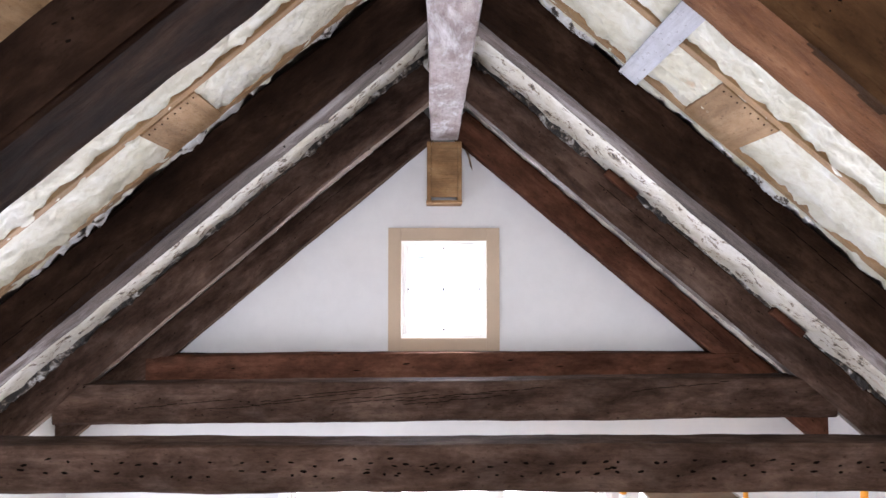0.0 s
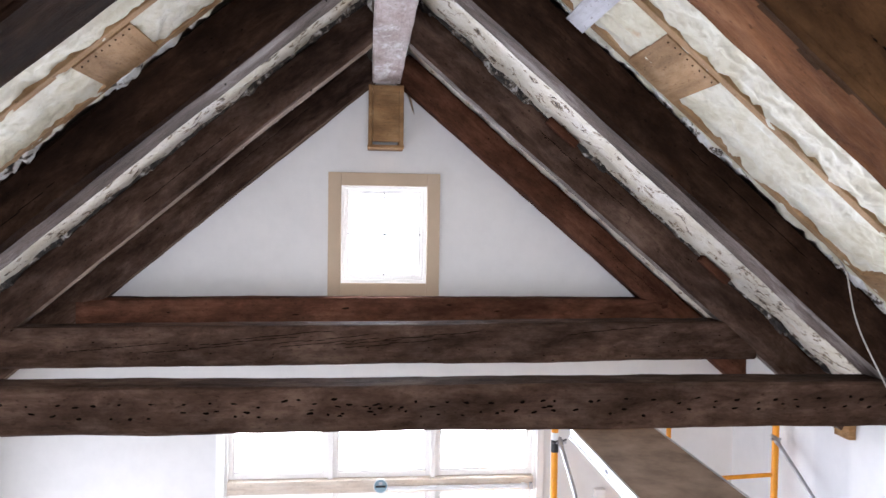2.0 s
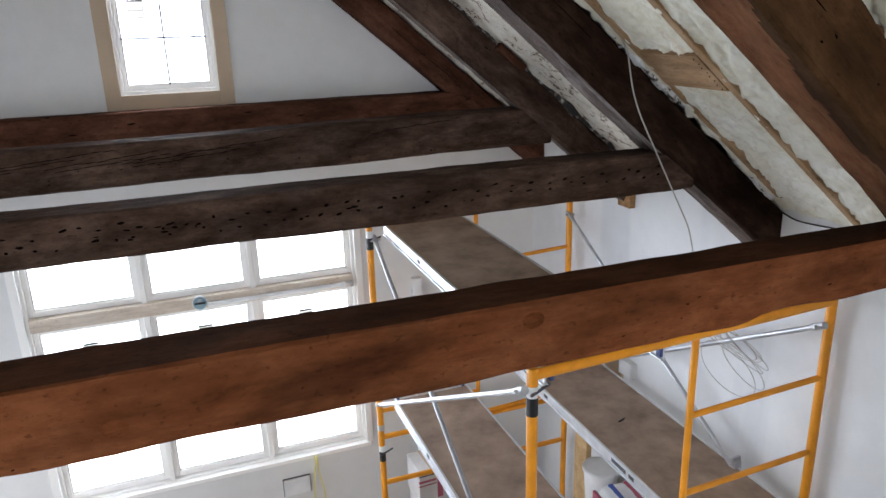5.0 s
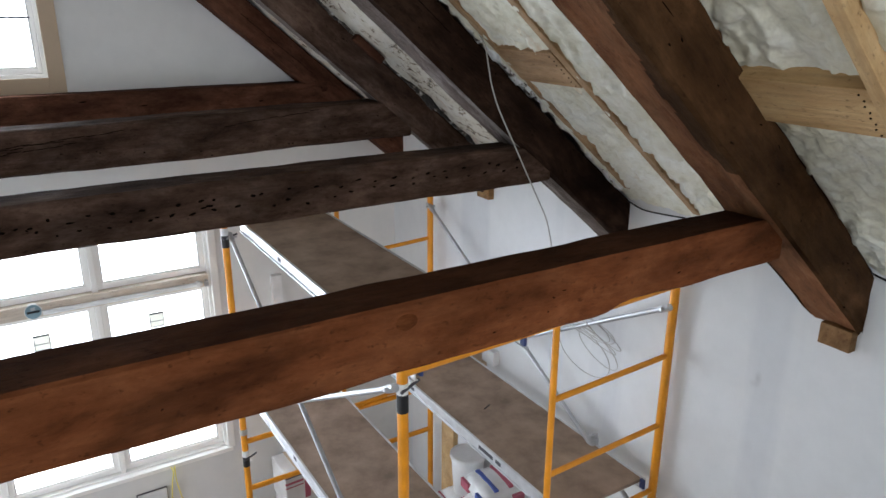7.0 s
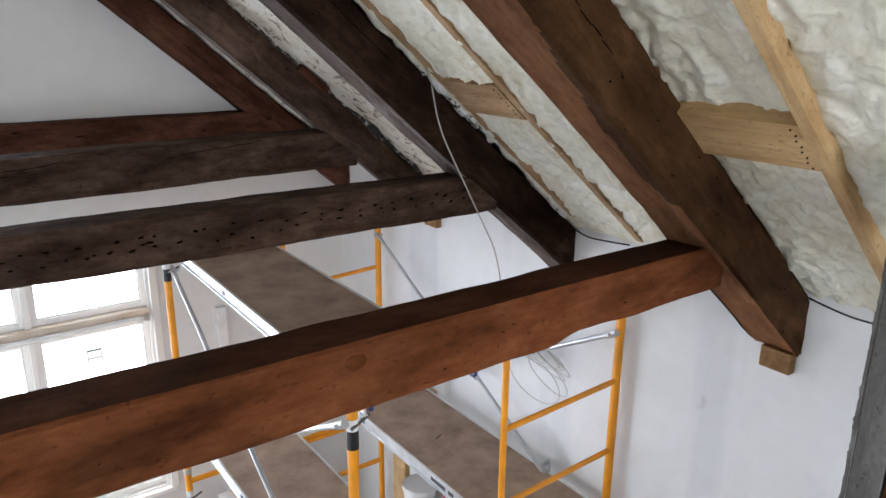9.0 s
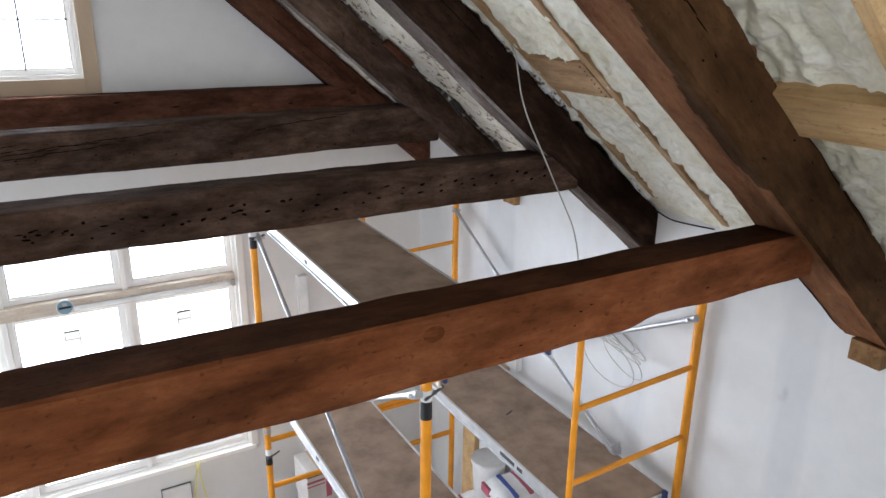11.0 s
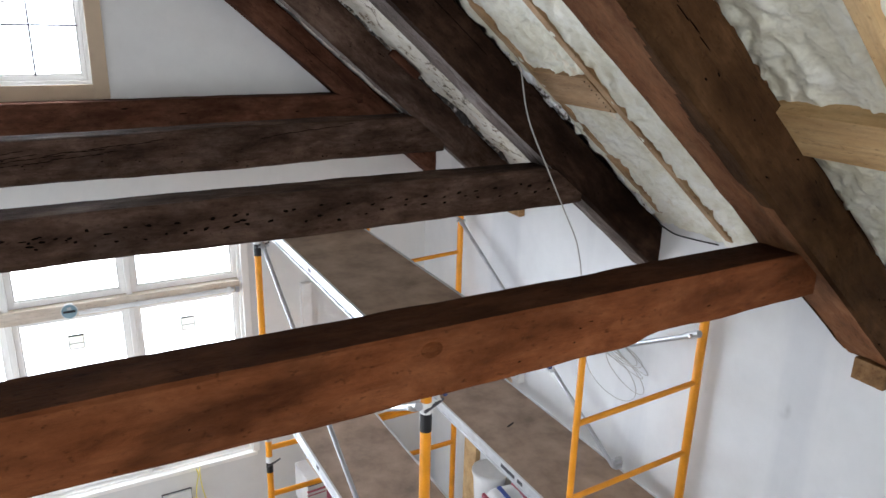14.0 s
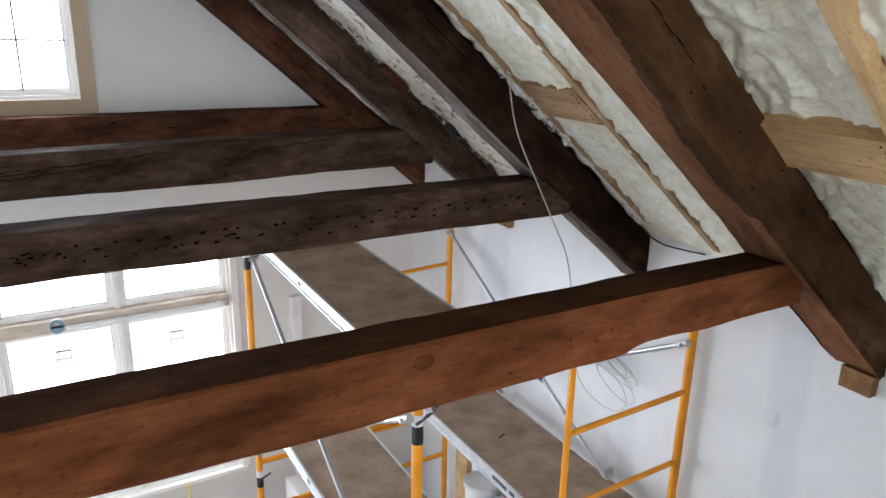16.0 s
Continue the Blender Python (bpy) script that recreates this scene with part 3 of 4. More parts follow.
# ---------------------------------------------------------------- windows
def window(name, x0, x1, z0, z1, cols, rows_z, label, trim, bars=False):
    """A window in the gable: frame, mullions, sashes and panes."""
    w = empty(name, pose(0, GY + 0.05, 0), label, "window", kind="structure")
    f = 0.02
    part("frame", box(box(box(boxed(x0, x0 + f, -0.03, 0.07, z0, z1), x1 - f, x1, -0.03, 0.07, z0, z1),
                          x0 + f, x1 - f, -0.03, 0.07, z1 - f, z1), x0 + f, x1 - f, -0.03, 0.07, z0, z0 + f), SASH, w)
    xs = [x0 + f, *cols, x1 - f]
    for c in cols:
        part("mullion", boxed(c - 0.018, c + 0.018, -0.025, 0.07, z0 + f, z1 - f, 0.006), SASH, w)
    for za, zb in rows_z:
        for i in range(len(xs) - 1):
            a = xs[i] + (0.018 if i else 0)
            b = xs[i + 1] - (0.018 if i < len(xs) - 2 else 0)
            s = 0.032 if len(cols) else 0.022
            bm = boxed(a, a + s, 0.0, 0.05, za, zb, 0.004)
            for q in ((b - s, b, za, zb), (a + s, b - s, zb - s, zb), (a + s, b - s, za, za + s * 1.2)):
                box(bm, q[0], q[1], 0.0, 0.05, q[2], q[3], 0.004)
            sash = part("sash", bm, SASH, w)
            bd = bmesh.new()
            for q in ((a + s, a + s + 0.011, za + s, zb - s), (b - s - 0.011, b - s, za + s, zb - s),
                      (a + s + 0.011, b - s - 0.011, zb - s - 0.011, zb - s), (a + s + 0.011, b - s - 0.011, za + s * 1.2, za + s * 1.2 + 0.011)):
                box(bd, q[0], q[1], 0.010, 0.021, q[2], q[3], 0.003)
            part("glazing_bead", bd, SASH, sash)
            pane = part("pane", boxed(a + s, b - s, 0.022, 0.028, za + s, zb - s), GLASS, sash)
            pane.visible_shadow = False
            if bars:
                cx, cz = (a + b) / 2, (za + zb) / 2
                part("grille", box(boxed(cx - 0.0055, cx + 0.0055, 0.008, 0.018, za + s, zb - s), a + s, b - s, 0.0082, 0.0178,
                                   cz - 0.0055, cz + 0.0055), DARKPRINT, sash)
    return w


wb = window("window_1", *BW, [-0.352, 0.358], [(0.97, 2.252), (2.342, 2.91)],
            "wide pale wooden window of three bays and two rows", None)
part("transom", boxed(BW[0] + 0.02, BW[1] - 0.02, -0.055, 0.06, 2.254, 2.340, 0.004), TRANSOM, wb, "pale unpainted wooden transom")
part("window_sill", boxed(BW[0] - 0.02, BW[1] + 0.03, -0.075, 0.03, 0.918, 0.949, 0.004), SASH, wb)
cas = bmesh.new()
for q in ((BW[0] - 0.05, BW[0], BW[2], BW[3] + 0.03), (BW[1], BW[1] + 0.05, BW[2], BW[3] + 0.03), (BW[0], BW[1], BW[3], BW[3] + 0.03)):
    box(cas, q[0], q[1], -0.066, -0.051, q[2], q[3], 0.003)
part("casing", cas, SASH, wb, "narrow white casing strips")
ws = window("window_2", *SW, [], [(3.722, 4.338)], "small square gable window with pale sash and tan casing", None, bars=True)
cas = bmesh.new()
for q in ((SW[0] - 0.088, SW[0], SW[2] - 0.088, SW[3] + 0.088), (SW[1], SW[1] + 0.088, SW[2] - 0.088, SW[3] + 0.088),
          (SW[0], SW[1], SW[3], SW[3] + 0.088), (SW[0], SW[1], SW[2] - 0.088, SW[2])):
    box(cas, q[0], q[1], -0.068, -0.051, q[2], q[3], 0.003)
part("casing", cas, TRIM, ws, "flat tan primed casing boards")


def sticker(x, y, z, w, h):
    s = empty("window_sticker", pose(x, y, z), "small pale maker's sticker on a window pane", "sticker", "window stickers")
    part("paper", boxed(-w / 2, w / 2, 0, 0.002, -h / 2, h / 2), PAPER, s)
    part("print_bar", boxed(-w * 0.46, w * 0.46, -0.002, -0.0005, h * 0.38, h * 0.48), DARKPRINT, s)
    for e in (-1, 1):
        part("print_bar", boxed(e * w * 0.44 - 0.002, e * w * 0.44 + 0.002, -0.002, -0.0005, -h * 0.42, h * 0.25), DARKPRINT, s)
    part("print_bar", boxed(-w * 0.38, w * 0.38, -0.002, -0.0005, -h * 0.47, -h * 0.43), DARKPRINT, s)
    part("print_bar", boxed(-w * 0.42, w * 0.42, -0.002, -0.0005, -h * 0.10, -h * 0.06), DARKPRINT, s)


sticker(-0.14, GY + 0.068, 4.20, 0.10, 0.11)
for sx in (-0.72, 0.012, 0.712):
    sticker(sx, GY + 0.068, 2.05, 0.10, 0.11)
jb = empty("junction_box", pose(-0.005, GY - 0.012, 2.297), "round blue-grey electrical box on the window transom", "electrical box")
bm = bmesh.new()
rod(bm, (0, 0, 0), (0, 0.03, 0), 0.045, 24)
part("cup", bm, BOXBLUE, jb)
part("cross_bar", boxed(-0.035, 0.035, -0.006, 0.0, -0.006, 0.006), BLACKP, jb)
part("clamp", boxed(-0.012, 0.012, -0.008, 0.0, 0.012, 0.03, 0.002), ALU, jb)
part("rim", rodded((0, 0.006, 0), (0, 0.03, 0), 0.050, 24), WHITEP, jb)
conduit = empty("conduit_pipe", pose(0, GY - 0.018, 2.283), "white conduit pipe along the window transom", "pipe")
part("pipe", rodded((0.045, 0, 0), (1.02, 0, 0.0), 0.016, 14), WHITEP, conduit)
for cx in (0.99, 1.045):
    part("clip", boxed(cx - 0.012, cx + 0.012, -0.02, 0.014, -0.021, 0.021, 0.003), ALU if cx > 1 else WHITEP, conduit)


# ---------------------------------------------------------------- scaffold
NEAR, FAR, FW = (1.075, 2.15), (1.03, 4.25), 1.41
scaffold = empty("scaffold", pose(0, 0, 0), "orange-yellow steel frame scaffold tower with silver cross braces", "scaffold")


def end_frame(x0, y, tl, tr, rung, low):
    """A welded end frame: two posts, a top bar and a ladder side with rungs."""
    for x, top in ((x0, tl), (x0 + FW, tr)):
        p = part("post", rodded((x, y, 0.02), (x, y, top), 0.021, 16), YELLOW, scaffold)
        part("collar", rodded((x, y, 1.46), (x, y, 1.50), 0.024, 16), ALU, p)
        if x == x0:
            for z in (low, 1.34):
                part("white_band", rodded((x, y, z - 0.045), (x, y, z), 0.0222, 16), WHITEP, p, "white decal band")
                part("black_band", rodded((x, y, z - 0.12), (x, y, z - 0.045), 0.0224, 16), BLACKP, p, "black decal band")
        part("foot", rodded((x, y, 0.0), (x, y, 0.03), 0.05, 16), ALU, p)
        for z in (2.80, 1.28) if x == x0 else ():
            part("lock_pin", rodded((x - 0.02, y - 0.03, z), (x + 0.075, y + 0.01, z + 0.01), 0.006, 8), DARKPRINT, p)
    part("top_bar", rodded((x0, y, tl - 0.03), (x0 + FW, y, tr - 0.025), 0.021, 16), YELLOW, scaffold)
    part("inner_post", rodded((x0 + 0.715, y, 1.5), (x0 + 0.715, y, (tl + tr) / 2 - 0.02), 0.015, 12), YELLOW, scaffold)
    for k in range(4):
        z = rung - 0.372 * k
        part("rung", rodded((x0 + 0.715, y, z), (x0 + FW, y, z + 0.03), 0.0135, 12), YELLOW, scaffold)
    part("plank_bar", rodded((x0, y, 1.60), (x0 + 0.715, y, 1.60), 0.015, 12), YELLOW, scaffold)
    for z in (1.40, 1.04):
        part("cross_bar", rodded((x0, y, z), (x0 + FW, y, z), 0.018, 12), YELLOW, scaffold)


end_frame(NEAR[0], NEAR[1], 2.895, 2.945, 2.532, 2.825)
end_frame(FAR[0], FAR[1], 2.985, 2.985, 2.54, 2.86)


def brace(a, b):
    t = part("cross_brace", rodded(a, b, 0.0125, 12), ALU, scaffold, "galvanised tubular cross brace")
    for p, q in ((a, b), (b, a)):
        d = (Vector(q) - Vector(p)).normalized() * 0.035
        part("flat_end", rodded(Vector(p) - d, Vector(p) + d, 0.017, 8), ALU, t)
        part("wing_nut", rodded(Vector(p) + Vector((-0.03, 0, 0)), Vector(p) + Vector((0.035, 0, 0)), 0.008, 8), ALU, t)


for k in (0, FW):
    s = 0.042 if k else 0.0
    brace((FAR[0] + k + 0.03 - s, FAR[1] - 0.02, 2.80), (NEAR[0] + k - 0.04 - s, NEAR[1] + 0.03, 1.71))
    brace((FAR[0] + k + 0.0, FAR[1] - 0.02, 1.66), (NEAR[0] + k - 0.035, NEAR[1] + 0.02, 2.80))


part("coupler", box(boxed(2.405, 2.445, 2.50, 2.55, 1.86, 1.93, 0.006), 2.40, 2.45, 2.515, 2.53, 1.90, 1.95, 0.004), ALU, scaffold, "small galvanised brace coupler")


def plank(m, words):
    """A platform: plywood deck between metal side rails with end hooks."""
    s = empty("scaffold_plank", m, words, "plank", "scaffold planks")
    L = 2.1
    part("deck", timber_bm(L - 0.04, 0.502, 0.018, 3, 0.0012, 0.002), DECK, s, m=pose(0.02, 0, 0))
    for y in (-0.256, 0.256):
        out = -1 if y < 0 else 1
        rail = part("side_rail", box(box(boxed(0, L, y - 0.004, y + 0.004, -0.046, 0.009, 0.002), 0, L, y - 0.007, y + 0.007, 0.007, 0.012, 0.002),
                                     0, L, y - 0.012, y + 0.012, -0.054, -0.046, 0.002), RAIL, s)
        for a, b in ((0.50, 0.545), (0.57, 0.70), (1.40, 1.445)):
            part("print_mark", boxed(a, b, y + out * 0.0042 - 0.001, y + out * 0.0042 + 0.001, -0.032, -0.010), DARKPRINT, rail)
        for x in (0.0, L):
            part("hook", boxed(x - 0.014, x + 0.014, y - out * 0.02 - 0.008, y - out * 0.02 + 0.008, -0.03, 0.02, 0.005), BLUEP, rail)
    for x in (0.3, 1.05, 1.8):
        part("cross_member", boxed(x - 0.02, x + 0.02, -0.23, 0.23, -0.046, -0.012), ALU, s)
    return s


plank(pose(1.385, 2.15, 2.862, 0, -0.4, 90), "plywood scaffold plank with metal rails on the top level")
plank(pose(2.17, 2.15, 1.885, 0, 0, 90), "plywood scaffold plank with metal rails, one level down")
plank(pose(1.395, 2.15, 1.66, 0, 0, 90), "grey-brown plywood scaffold plank on the lowest level")

# ---------------------------------------------------------------- cables
def tube(points, r, res=8, seg=8):
    """A tube through the points, smoothed between them."""
    P = [Vector(p) for p in points]
    line = []
    for i in range(len(P) - 1):
        p0, p1, p2, p3 = P[max(i - 1, 0)], P[i], P[i + 1], P[min(i + 2, len(P) - 1)]
        for k in range(res):
            t = k / res
            line.append(0.5 * ((2 * p1) + (p2 - p0) * t + (2 * p0 - 5 * p1 + 4 * p2 - p3) * t * t + (3 * p1 - p0 - 3 * p2 + p3) * t ** 3))
    line.append(P[-1])
    bm = bmesh.new()
    rings = []
    for i, p in enumerate(line):
        d = (line[min(i + 1, len(line) - 1)] - line[max(i - 1, 0)]).normalized()
        u = d.orthogonal().normalized() if not rings else (prev - prev.dot(d) * d).normalized()
        prev = u
        w = d.cross(u)
        rings.append([bm.verts.new(p + r * (math.cos(a) * u + math.sin(a) * w)) for a in [2 * math.pi * q / seg for q in range(seg)]])
    for a, b in zip(rings, rings[1:]):
        for q in range(seg):
            bm.faces.new((a[q], a[(q + 1) % seg], b[(q + 1) % seg], b[q]))
    bm.faces.new(rings[0])
    bm.faces.new(list(reversed(rings[-1])))
    return bm


cable = empty("hanging_cable", pose(0, 0, 0), "pale electrical cable hanging from the roof, coiled at the wall", "cable")
part("drop", tube([(1.60, 2.50, 4.03), (1.612, 2.45, 3.965), (1.629, 2.445, 3.884), (1.644, 2.445, 3.821), (1.676, 2.45, 3.743), (1.717, 2.45, 3.663),
                   (1.777, 2.45, 3.557), (1.839, 2.45, 3.445), (1.904, 2.45, 3.329), (1.955, 2.45, 3.235), (1.986, 2.45, 3.142), (2.03, 2.46, 3.0),
                   (2.12, 2.47, 2.84), (2.27, 2.50, 2.66), (2.42, 2.56, 2.52), (2.50, 2.66, 2.45)], 0.0029), WIRE, cable)
rng = random.Random(5)
for k in range(6):
    cy, cz, ry, rz, tilt = 2.62 + rng.uniform(-0.06, 0.06), 2.50 - (0.0, 0.01, 0.0, 0.02, 0.06, 0.11)[k] + rng.uniform(-0.015, 0.015), rng.uniform(0.13, 0.21), (0.03, 0.045, 0.06, 0.035, 0.085, 0.135)[k], rng.uniform(-0.05, 0.3)
    pts = []
    for q in range(15):
        a = 2 * math.pi * q / 14
        yy, zz = ry * math.cos(a), rz * math.sin(a)
        pts.append((2.49 - 0.012 * k * (1 + 0.5 * math.sin(a)), cy + yy * math.cos(tilt) - zz * math.sin(tilt), cz + yy * math.sin(tilt) + zz * math.cos(tilt)))
    part("loop", tube(pts, 0.0021, 4, 6), WIRE, cable)
for ya, yb, dz in ((2.53, 2.16, 0.0), (1.35, 0.84, 0.0)):
    ob = part("black_cable", tube([(2.515, ya, 3.225), (2.50, (ya * 2 + yb) / 3, 3.206), (2.50, (ya + 2 * yb) / 3, 3.212), (2.51, yb, 3.222)], 0.0038), BLKWIRE)
    tagged(ob, "thin black cable along the top of the side wall", "cable", "black cables")
ob = part("yellow_cord", tube([(0.655, 4.87, 0.97), (0.662, 4.85, 0.93), (0.655, 4.92, 0.80), (0.64, 4.93, 0.6), (0.66, 4.93, 0.42), (0.72, 4.93, 0.55), (0.69, 4.925, 0.78), (0.675, 4.86, 0.93), (0.68, 4.875, 0.97)], 0.004), YROPE)
tagged(ob, "thin yellow cord looped over the window sill", "cord")
plate = empty("wall_outlet_box", pose(0.515, 4.945, 0.70), "white plastic outlet box recessed under the window", "electrical box")
part("cover", boxed(-0.10, 0.10, -0.02, 0.005, -0.07, 0.07, 0.006), WHITEP, plate)
part("gasket", boxed(-0.105, 0.105, -0.004, 0.003, -0.075, 0.078, 0.003), DARKPRINT, plate)

# ---------------------------------------------------------------- things by the side wall
sw = empty("wall_bracket", pose(2.53, 3.68, 1.90), "tan backing board with a white junction box on the wall", "electrical box")
part("backing", boxed(-0.02, 0.002, -0.02, 0.17, -0.09, 0.06, 0.003), TRIM, sw)
part("cover", boxed(-0.05, 0.0, -0.16, -0.03, -0.02, 0.08, 0.006), WHITEP, sw)
ob = part("white_jamb", boxed(1.50, 1.575, 4.90, 4.953, 0.0, 2.25, 0.004), WHITEP)
tagged(ob, "white painted upright strip standing against the gable wall", "trim board")


def sack(x, y, z, rz, sx, sy, h, seed, col):
    """A full paper sack, pillow-shaped, with printed bands."""
    s = empty("paper_sack", pose(x, y, z, 0, 0, rz), "stacked paper sack of plaster, white with red print", "sack", "plaster sacks")
    bm = bmesh.new()
    n = 10
    for top in (0, 1):
        g = [[None] * (n + 1) for _ in range(n + 1)]
        for i in range(n + 1):
            for j in range(n + 1):
                u, v = i / n * 2 - 1, j / n * 2 - 1
                puff = (1 - u ** 4) ** 0.5 * (1 - v ** 4) ** 0.5
                zz = h / 2 + (1 if top else -1) * h / 2 * puff + 0.006 * noise.noise((u * 3 + seed, v * 3, top * 5))
                g[i][j] = bm.verts.new((u * sx / 2 * (1 - 0.04 * v * v), v * sy / 2 * (1 - 0.04 * u * u), zz))
        for i in range(n):
            for j in range(n):
                bm.faces.new((g[i][j], g[i + 1][j], g[i + 1][j + 1], g[i][j + 1]))
    bmesh.ops.remove_doubles(bm, verts=bm.verts, dist=0.0015)
    part("body", bm, WHITEP, s, smooth=True)
    for d, cmat in ((-0.2, col), (0.16, REDP)):
        part("print_band", boxed(sx * d, sx * d + sx * 0.1, -sy * 0.36, sy * 0.36, h * 0.9, h * 1.03, 0.003), cmat, s)
        part("print_band", boxed(sx * d * 1.5 - sx * 0.08, sx * d * 1.5 + sx * 0.2, -sy * 0.5 - 0.003, -sy * 0.44, h * 0.28, h * 0.72, 0.002), cmat, s)
        part("print_band", boxed(-sx * 0.5 - 0.003, -sx * 0.44, sy * d * 1.5 - sy * 0.08, sy * d * 1.5 + sy * 0.2, h * 0.28, h * 0.72, 0.002), cmat, s)


def carton(x, y, z, rz, sx, sy, h):
    """A printed carton with a seam across its top."""
    s = empty("carton", pose(x, y, z, 0, 0, rz), "white cardboard carton with red stripes, stacked by the gable wall", "box", "stacked cartons")
    part("body", boxed(-sx / 2, sx / 2, -sy / 2, sy / 2, 0, h - 0.004, 0.006), PAPERBOX, s)
    part("tape", boxed(-0.022, 0.022, -sy / 2 - 0.001, sy / 2 + 0.001, h - 0.05, h - 0.002, 0.001), TRIM, s)
    for a, b, m in ((0.62, 0.68, REDP), (0.52, 0.55, REDP), (0.80, 0.83, DARKPRINT)):
        part("stripe", boxed(-sx / 2 - 0.002, sx * 0.12, -sy / 2 - 0.002, -sy / 2 + 0.01, h * a, h * b), m, s)
    part("patch", boxed(sx * 0.16, sx * 0.36, -sy / 2 - 0.002, -sy / 2 + 0.01, h * 0.1, h * 0.86), REDP, s, "dark red printed panel")


for k in range(3):
    carton(1.46 + 0.008 * (k % 2), 4.62, 0.297 * k, 3 * k - 3, 0.22, 0.26, 0.297)
for k in range(7):
    sack(2.33, 3.42 + 0.012 * (k % 2), 0.137 * k, 2 * (k % 3) - 2, 0.34, 0.64, 0.137, k * 3.3, BLUEPRINT if k % 2 else REDP)
for k in range(2):
    sack(2.33, 3.28, 0.96 + 0.137 * k, 5 - 9 * k, 0.3, 0.34, 0.137, 30 + k * 3.3, BLUEPRINT if k else REDP)
bucket = empty("plastic_bucket", pose(2.34, 3.585, 0.955), "translucent white plastic bucket standing on stacked sacks", "bucket")
bm = bmesh.new()
r = bmesh.ops.create_cone(bm, cap_ends=True, segments=24, radius1=0.095, radius2=0.115, depth=0.29)
bmesh.ops.translate(bm, verts=r["verts"], vec=(0, 0, 0.145))
bmesh.ops.delete(bm, geom=[f for f in bm.faces if f.normal.z > 0.9], context="FACES_ONLY")
part("pail", bm, WHITEP, bucket, smooth=True)
rb = bmesh.new()
rod(rb, (0, 0, 0.265), (0, 0, 0.285), 0.122, 24)
part("rim", rb, WHITEP, bucket)
ob = part("stud", boxed(2.30, 2.34, 3.71, 3.86, 0.0, 1.80, 0.003), PINE)
tagged(ob, "upright bare pine board standing beside the scaffold", "stud")

# ---------------------------------------------------------------- loft partition end
pt = empty("partition_end", pose(1.70, 0.722, LOFT), "rough grey board end of the loft partition with a torn edge", "partition")
part("grey_board", timber_bm(1.75, 0.075, 0.045, 91, 0.003, 0.004), GREYBOARD, pt, m=pose(0.023, 0.025, 0, 0, -90, 0))
part("brown_board", boxed(0.004, 0.09, -0.20, -0.018, 0, 1.40, 0.004), BROWN, pt)
bm = bmesh.new()
prev = None
for k in range(160):
    z = 1.6 * k / 159
    d = 0.006 + 0.006 * abs(noise.noise((z * 22, 4.4, 1.1))) + 0.005 * noise.noise((z * 90, 1.4, 3.1))
    cur = [bm.verts.new((0.004, 0.062, z)), bm.verts.new((-0.004, 0.066 + d * 0.4, z)), bm.verts.new((0.0 + d * 0.2, 0.064 + d, z)), bm.verts.new((0.02, 0.066 + d, z))]
    if prev:
        for q in range(3):
            bm.faces.new((prev[q], prev[q + 1], cur[q + 1], cur[q]))
    prev = cur
part("torn_edge", bm, GREYBOARD, pt, "torn plasterboard edge")
ob = part("wall_partition", boxed(1.73, WX, 0.60, 0.79, LOFT, 3.2), WALL)
tagged(ob, "plain plastered loft partition", "wall", kind="structure")

# ---------------------------------------------------------------- marks on the timbers
def marks(beam, name, label, spots, mat, face=-1):
    """Small sunk-looking marks on a beam's front face: x, z, width, height, tilt each, in the beam's own space."""
    bm = bmesh.new()
    tree = BVHTree.FromPolygons([v.co for v in beam.data.vertices], [p.vertices for p in beam.data.polygons])
    for x, z, w, h, tilt, y in spots:
        hit = tree.ray_cast(Vector((x, face * 0.3, z)), Vector((0, -face, 0)))[0]
        y = (hit.y if hit else y) + face * 0.0012
        ring = []
        for q in range(8):
            a = 2 * math.pi * q / 8
            k = 1 + 0.45 * noise.noise((x * 31, q * 1.7, z * 50))
            u, v = k * w / 2 * math.cos(a), k * h / 2 * math.sin(a)
            ring.append((x + u * math.cos(tilt) - v * math.sin(tilt), y, z + u * math.sin(tilt) + v * math.cos(tilt)))
        front = [bm.verts.new(p) for p in ring]
        back = [bm.verts.new((p[0], p[1] - face * 0.012, p[2])) for p in ring]
        bm.faces.new(front)
        for q in range(8):
            bm.faces.new((front[q], front[(q + 1) % 8], back[(q + 1) % 8], back[q]))
    return tagged(part(name, bm, mat, beam, label), kind="stuff")


rng = random.Random(3)
spots = []
for k in range(92):
    x = 0.12 + (k // 2) * 0.083 + rng.uniform(-0.03, 0.03)
    row = 0.024 if k % 2 else -0.012
    spots.append((x, row + rng.gauss(0, 0.008), rng.uniform(0.010, 0.026), rng.uniform(0.006, 0.0105), rng.uniform(-0.2, 0.3), -0.0925))
for k in range(26):
    spots.append((1.95 + rng.gauss(0, 0.35), rng.gauss(0.0, 0.012), rng.uniform(0.008, 0.028), rng.uniform(0.004, 0.009), rng.uniform(-0.3, 0.3), -0.0925))
marks(beams[2], "nail_holes", "rows of black nail holes", spots, HOLE)
spots = []
for k in range(46):
    spots.append((rng.uniform(0.2, 3.8), rng.gauss(-0.03, 0.03), rng.uniform(0.006, 0.014), rng.uniform(0.004, 0.007), 0, -0.0845))
for k in range(10):
    x, z = rng.uniform(0.3, 3.0), rng.uniform(-0.04, 0.06)
    for q in range(9):
        spots.append((x + q * 0.055, z + q * 0.0045 + rng.gauss(0, 0.002), 0.062, 0.0035, 0.08, -0.0845))
marks(beams[1], "cracks", "long dark drying cracks", spots, HOLE)
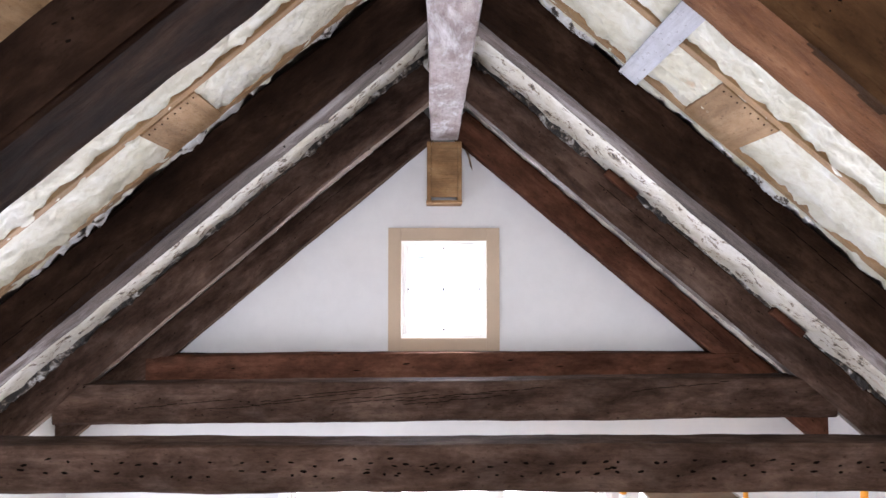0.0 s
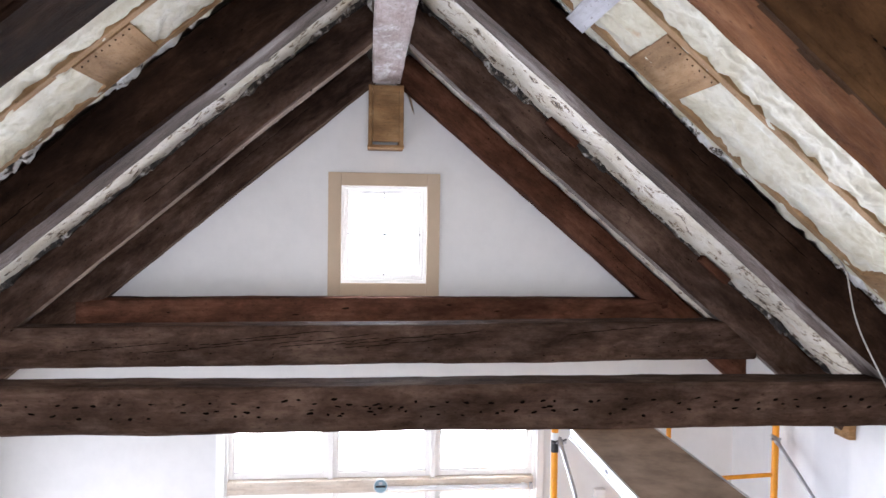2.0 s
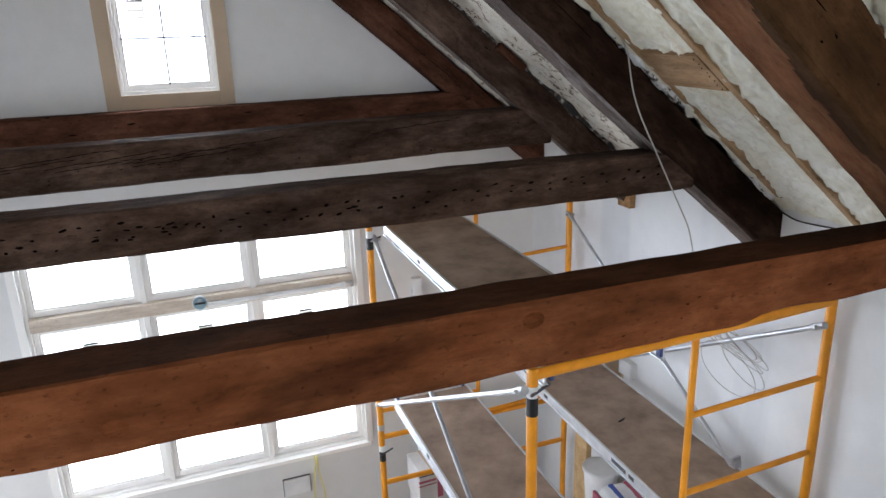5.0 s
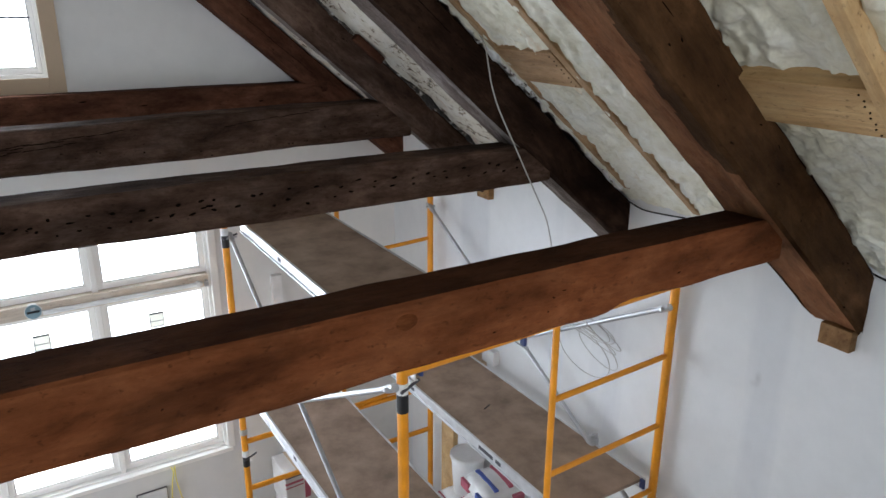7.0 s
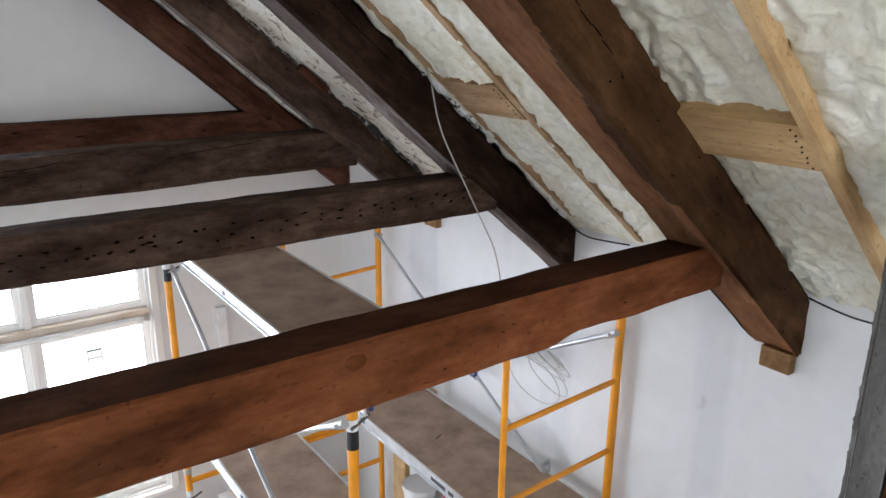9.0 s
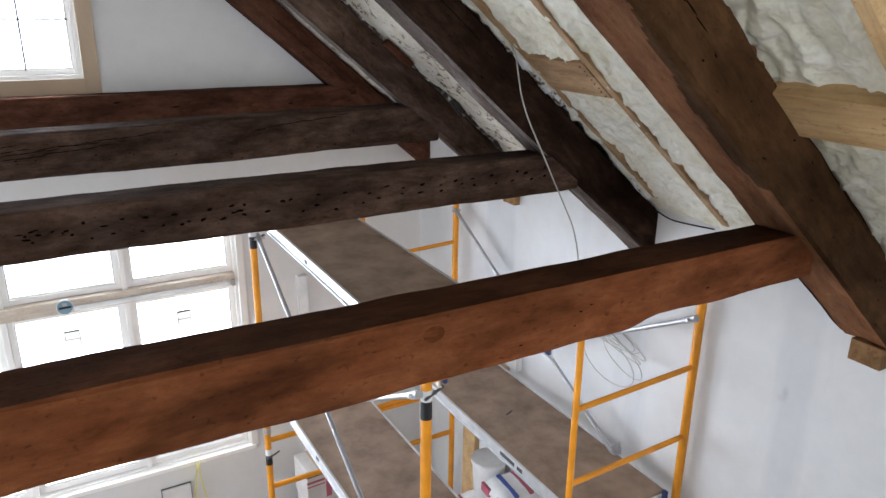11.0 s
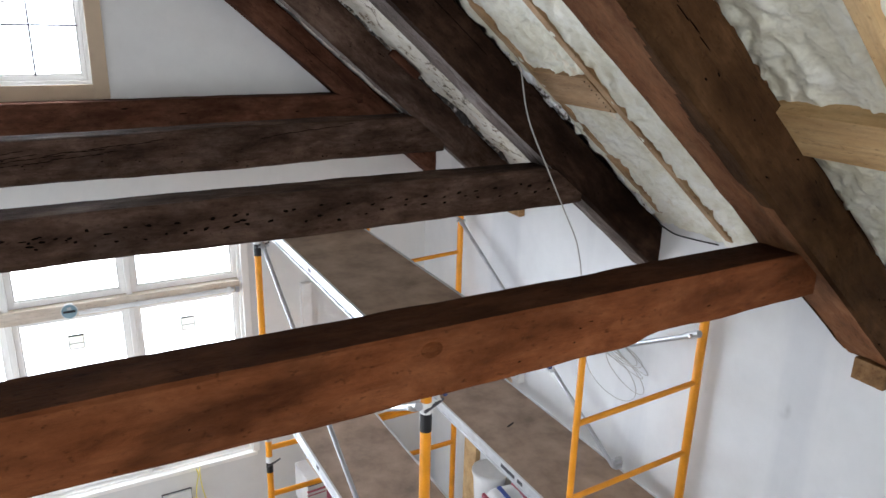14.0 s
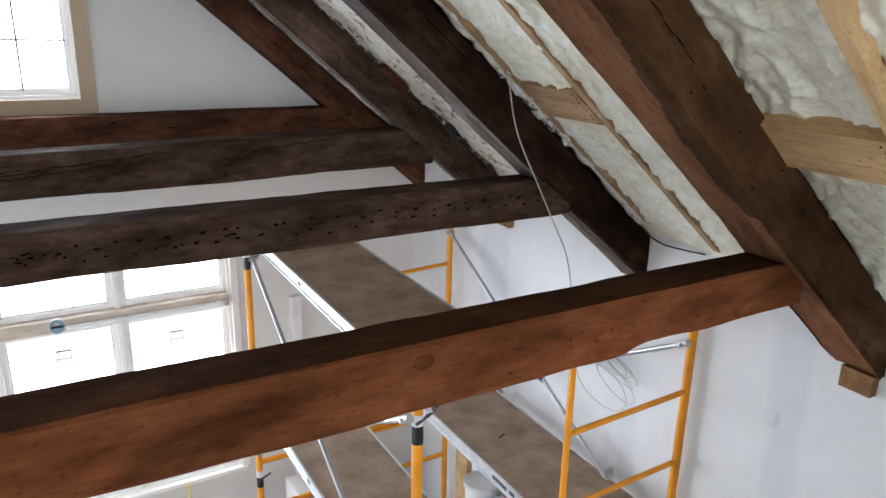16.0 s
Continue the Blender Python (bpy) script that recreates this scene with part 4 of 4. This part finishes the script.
spots = [(rng.uniform(0.3, 3.7), rng.gauss(0.0, 0.04), rng.uniform(0.02, 0.06), rng.uniform(0.006, 0.012), rng.uniform(-0.1, 0.1), -0.0845) for k in range(9)]
marks(beams[0], "gouges", "dark gouges", spots, HOLE)


def knot(beam, x, z, r, seed):
    """Raised rings of end grain round a branch stub."""
    k = bmesh.new()
    tree = BVHTree.FromPolygons([v.co for v in beam.data.vertices], [p.vertices for p in beam.data.polygons])
    y = tree.ray_cast(Vector((x, -0.3, z)), Vector((0, 1, 0)))[0].y - 0.001
    n = 22
    rings = []
    for i, (f, d) in enumerate(((1.0, 0.003), (0.96, -0.0006), (0.84, 0.0006), (0.68, -0.0012), (0.46, 0.0006), (0.30, -0.001))):
        rings.append([k.verts.new((x + r * 1.25 * f * math.cos(a) * (1 + 0.1 * noise.noise((a, seed, 1))), y + d,
                                   z + r * 0.9 * f * math.sin(a) * (1 + 0.1 * noise.noise((a, seed, 4))))) for a in [2 * math.pi * q / n for q in range(n)]])
    for a, b in zip(rings, rings[1:]):
        for q in range(n):
            k.faces.new((a[q], a[(q + 1) % n], b[(q + 1) % n], b[q]))
    k.faces.new(rings[-1])
    return part("knot", k, KNOT, beam, "round dark knot", smooth=True)


knot(beams[3], 2.665, 0.042, 0.022, 1.0)
knot(beams[3], 1.80, -0.02, 0.02, 2.0)
spots = [(rng.uniform(0.4, 3.6), rng.gauss(-0.01, 0.03), rng.uniform(0.005, 0.014), rng.uniform(0.002, 0.004), rng.uniform(-0.2, 0.4), -0.0815) for k in range(14)]
marks(beams[3], "nicks", "small dark nicks", spots, HOLE)
for name, where, label in (("plaster_crumb", (1.50, 4.2, 2.828), "small lump of dry plaster on the scaffold plank"),):
    bm = bmesh.new()
    r = bmesh.ops.create_icosphere(bm, subdivisions=2, radius=0.016)
    for v in r["verts"]:
        v.co = Vector((v.co.x * 1.4, v.co.y, v.co.z * 0.7)) * (1 + 0.4 * noise.noise(v.co * 70)) + Vector(where)
    tagged(part(name, bm, WALL), label, "plaster lump")
ob = part("nail", rodded((2.12, 3.10, 1.90), (2.17, 3.12, 1.90), 0.004, 8), BLACKP)
tagged(ob, "dark loose nail lying on the scaffold plank", "nail")

for ob, side, w in rafters:
    front = -side * (w / 2 + 0.0075)
    spots = [(rng.uniform(0.2, 3.1), rng.gauss(0, 0.045), rng.uniform(0.004, 0.015), rng.uniform(0.003, 0.006), rng.uniform(-0.4, 0.4), front) for k in range(26)]
    x, z = rng.uniform(0.5, 1.8), rng.uniform(-0.04, 0.04)
    spots += [(x + q * 0.05, z + rng.gauss(0, 0.002), 0.056, 0.0035, 0.03, front) for q in range(12)]
    marks(ob, "surface_wear", "scattered nail holes and checks", spots, HOLE, -side)


def nail_row(board, L, w, low):
    bm = bmesh.new()
    for q in range(8):
        x, y = 0.02 + 0.006 * (q % 2), -w / 2 + w * (q + 0.6) / 8.4
        r = bmesh.ops.create_cone(bm, cap_ends=True, segments=6, radius1=0.0028, radius2=0.002, depth=0.004)
        bmesh.ops.translate(bm, verts=r["verts"], vec=(x, y, low - 0.001))
    return tagged(part("nail_heads", bm, HOLE, board, "row of dark nail heads"), kind="stuff")


for ob in list(bpy.data.objects):
    if ob.name.split(".")[0] == "blocking":
        xs, ys, zs = zip(*[c for c in ob.bound_box])
        nail_row(ob, max(xs), max(ys) - min(ys), min(zs))
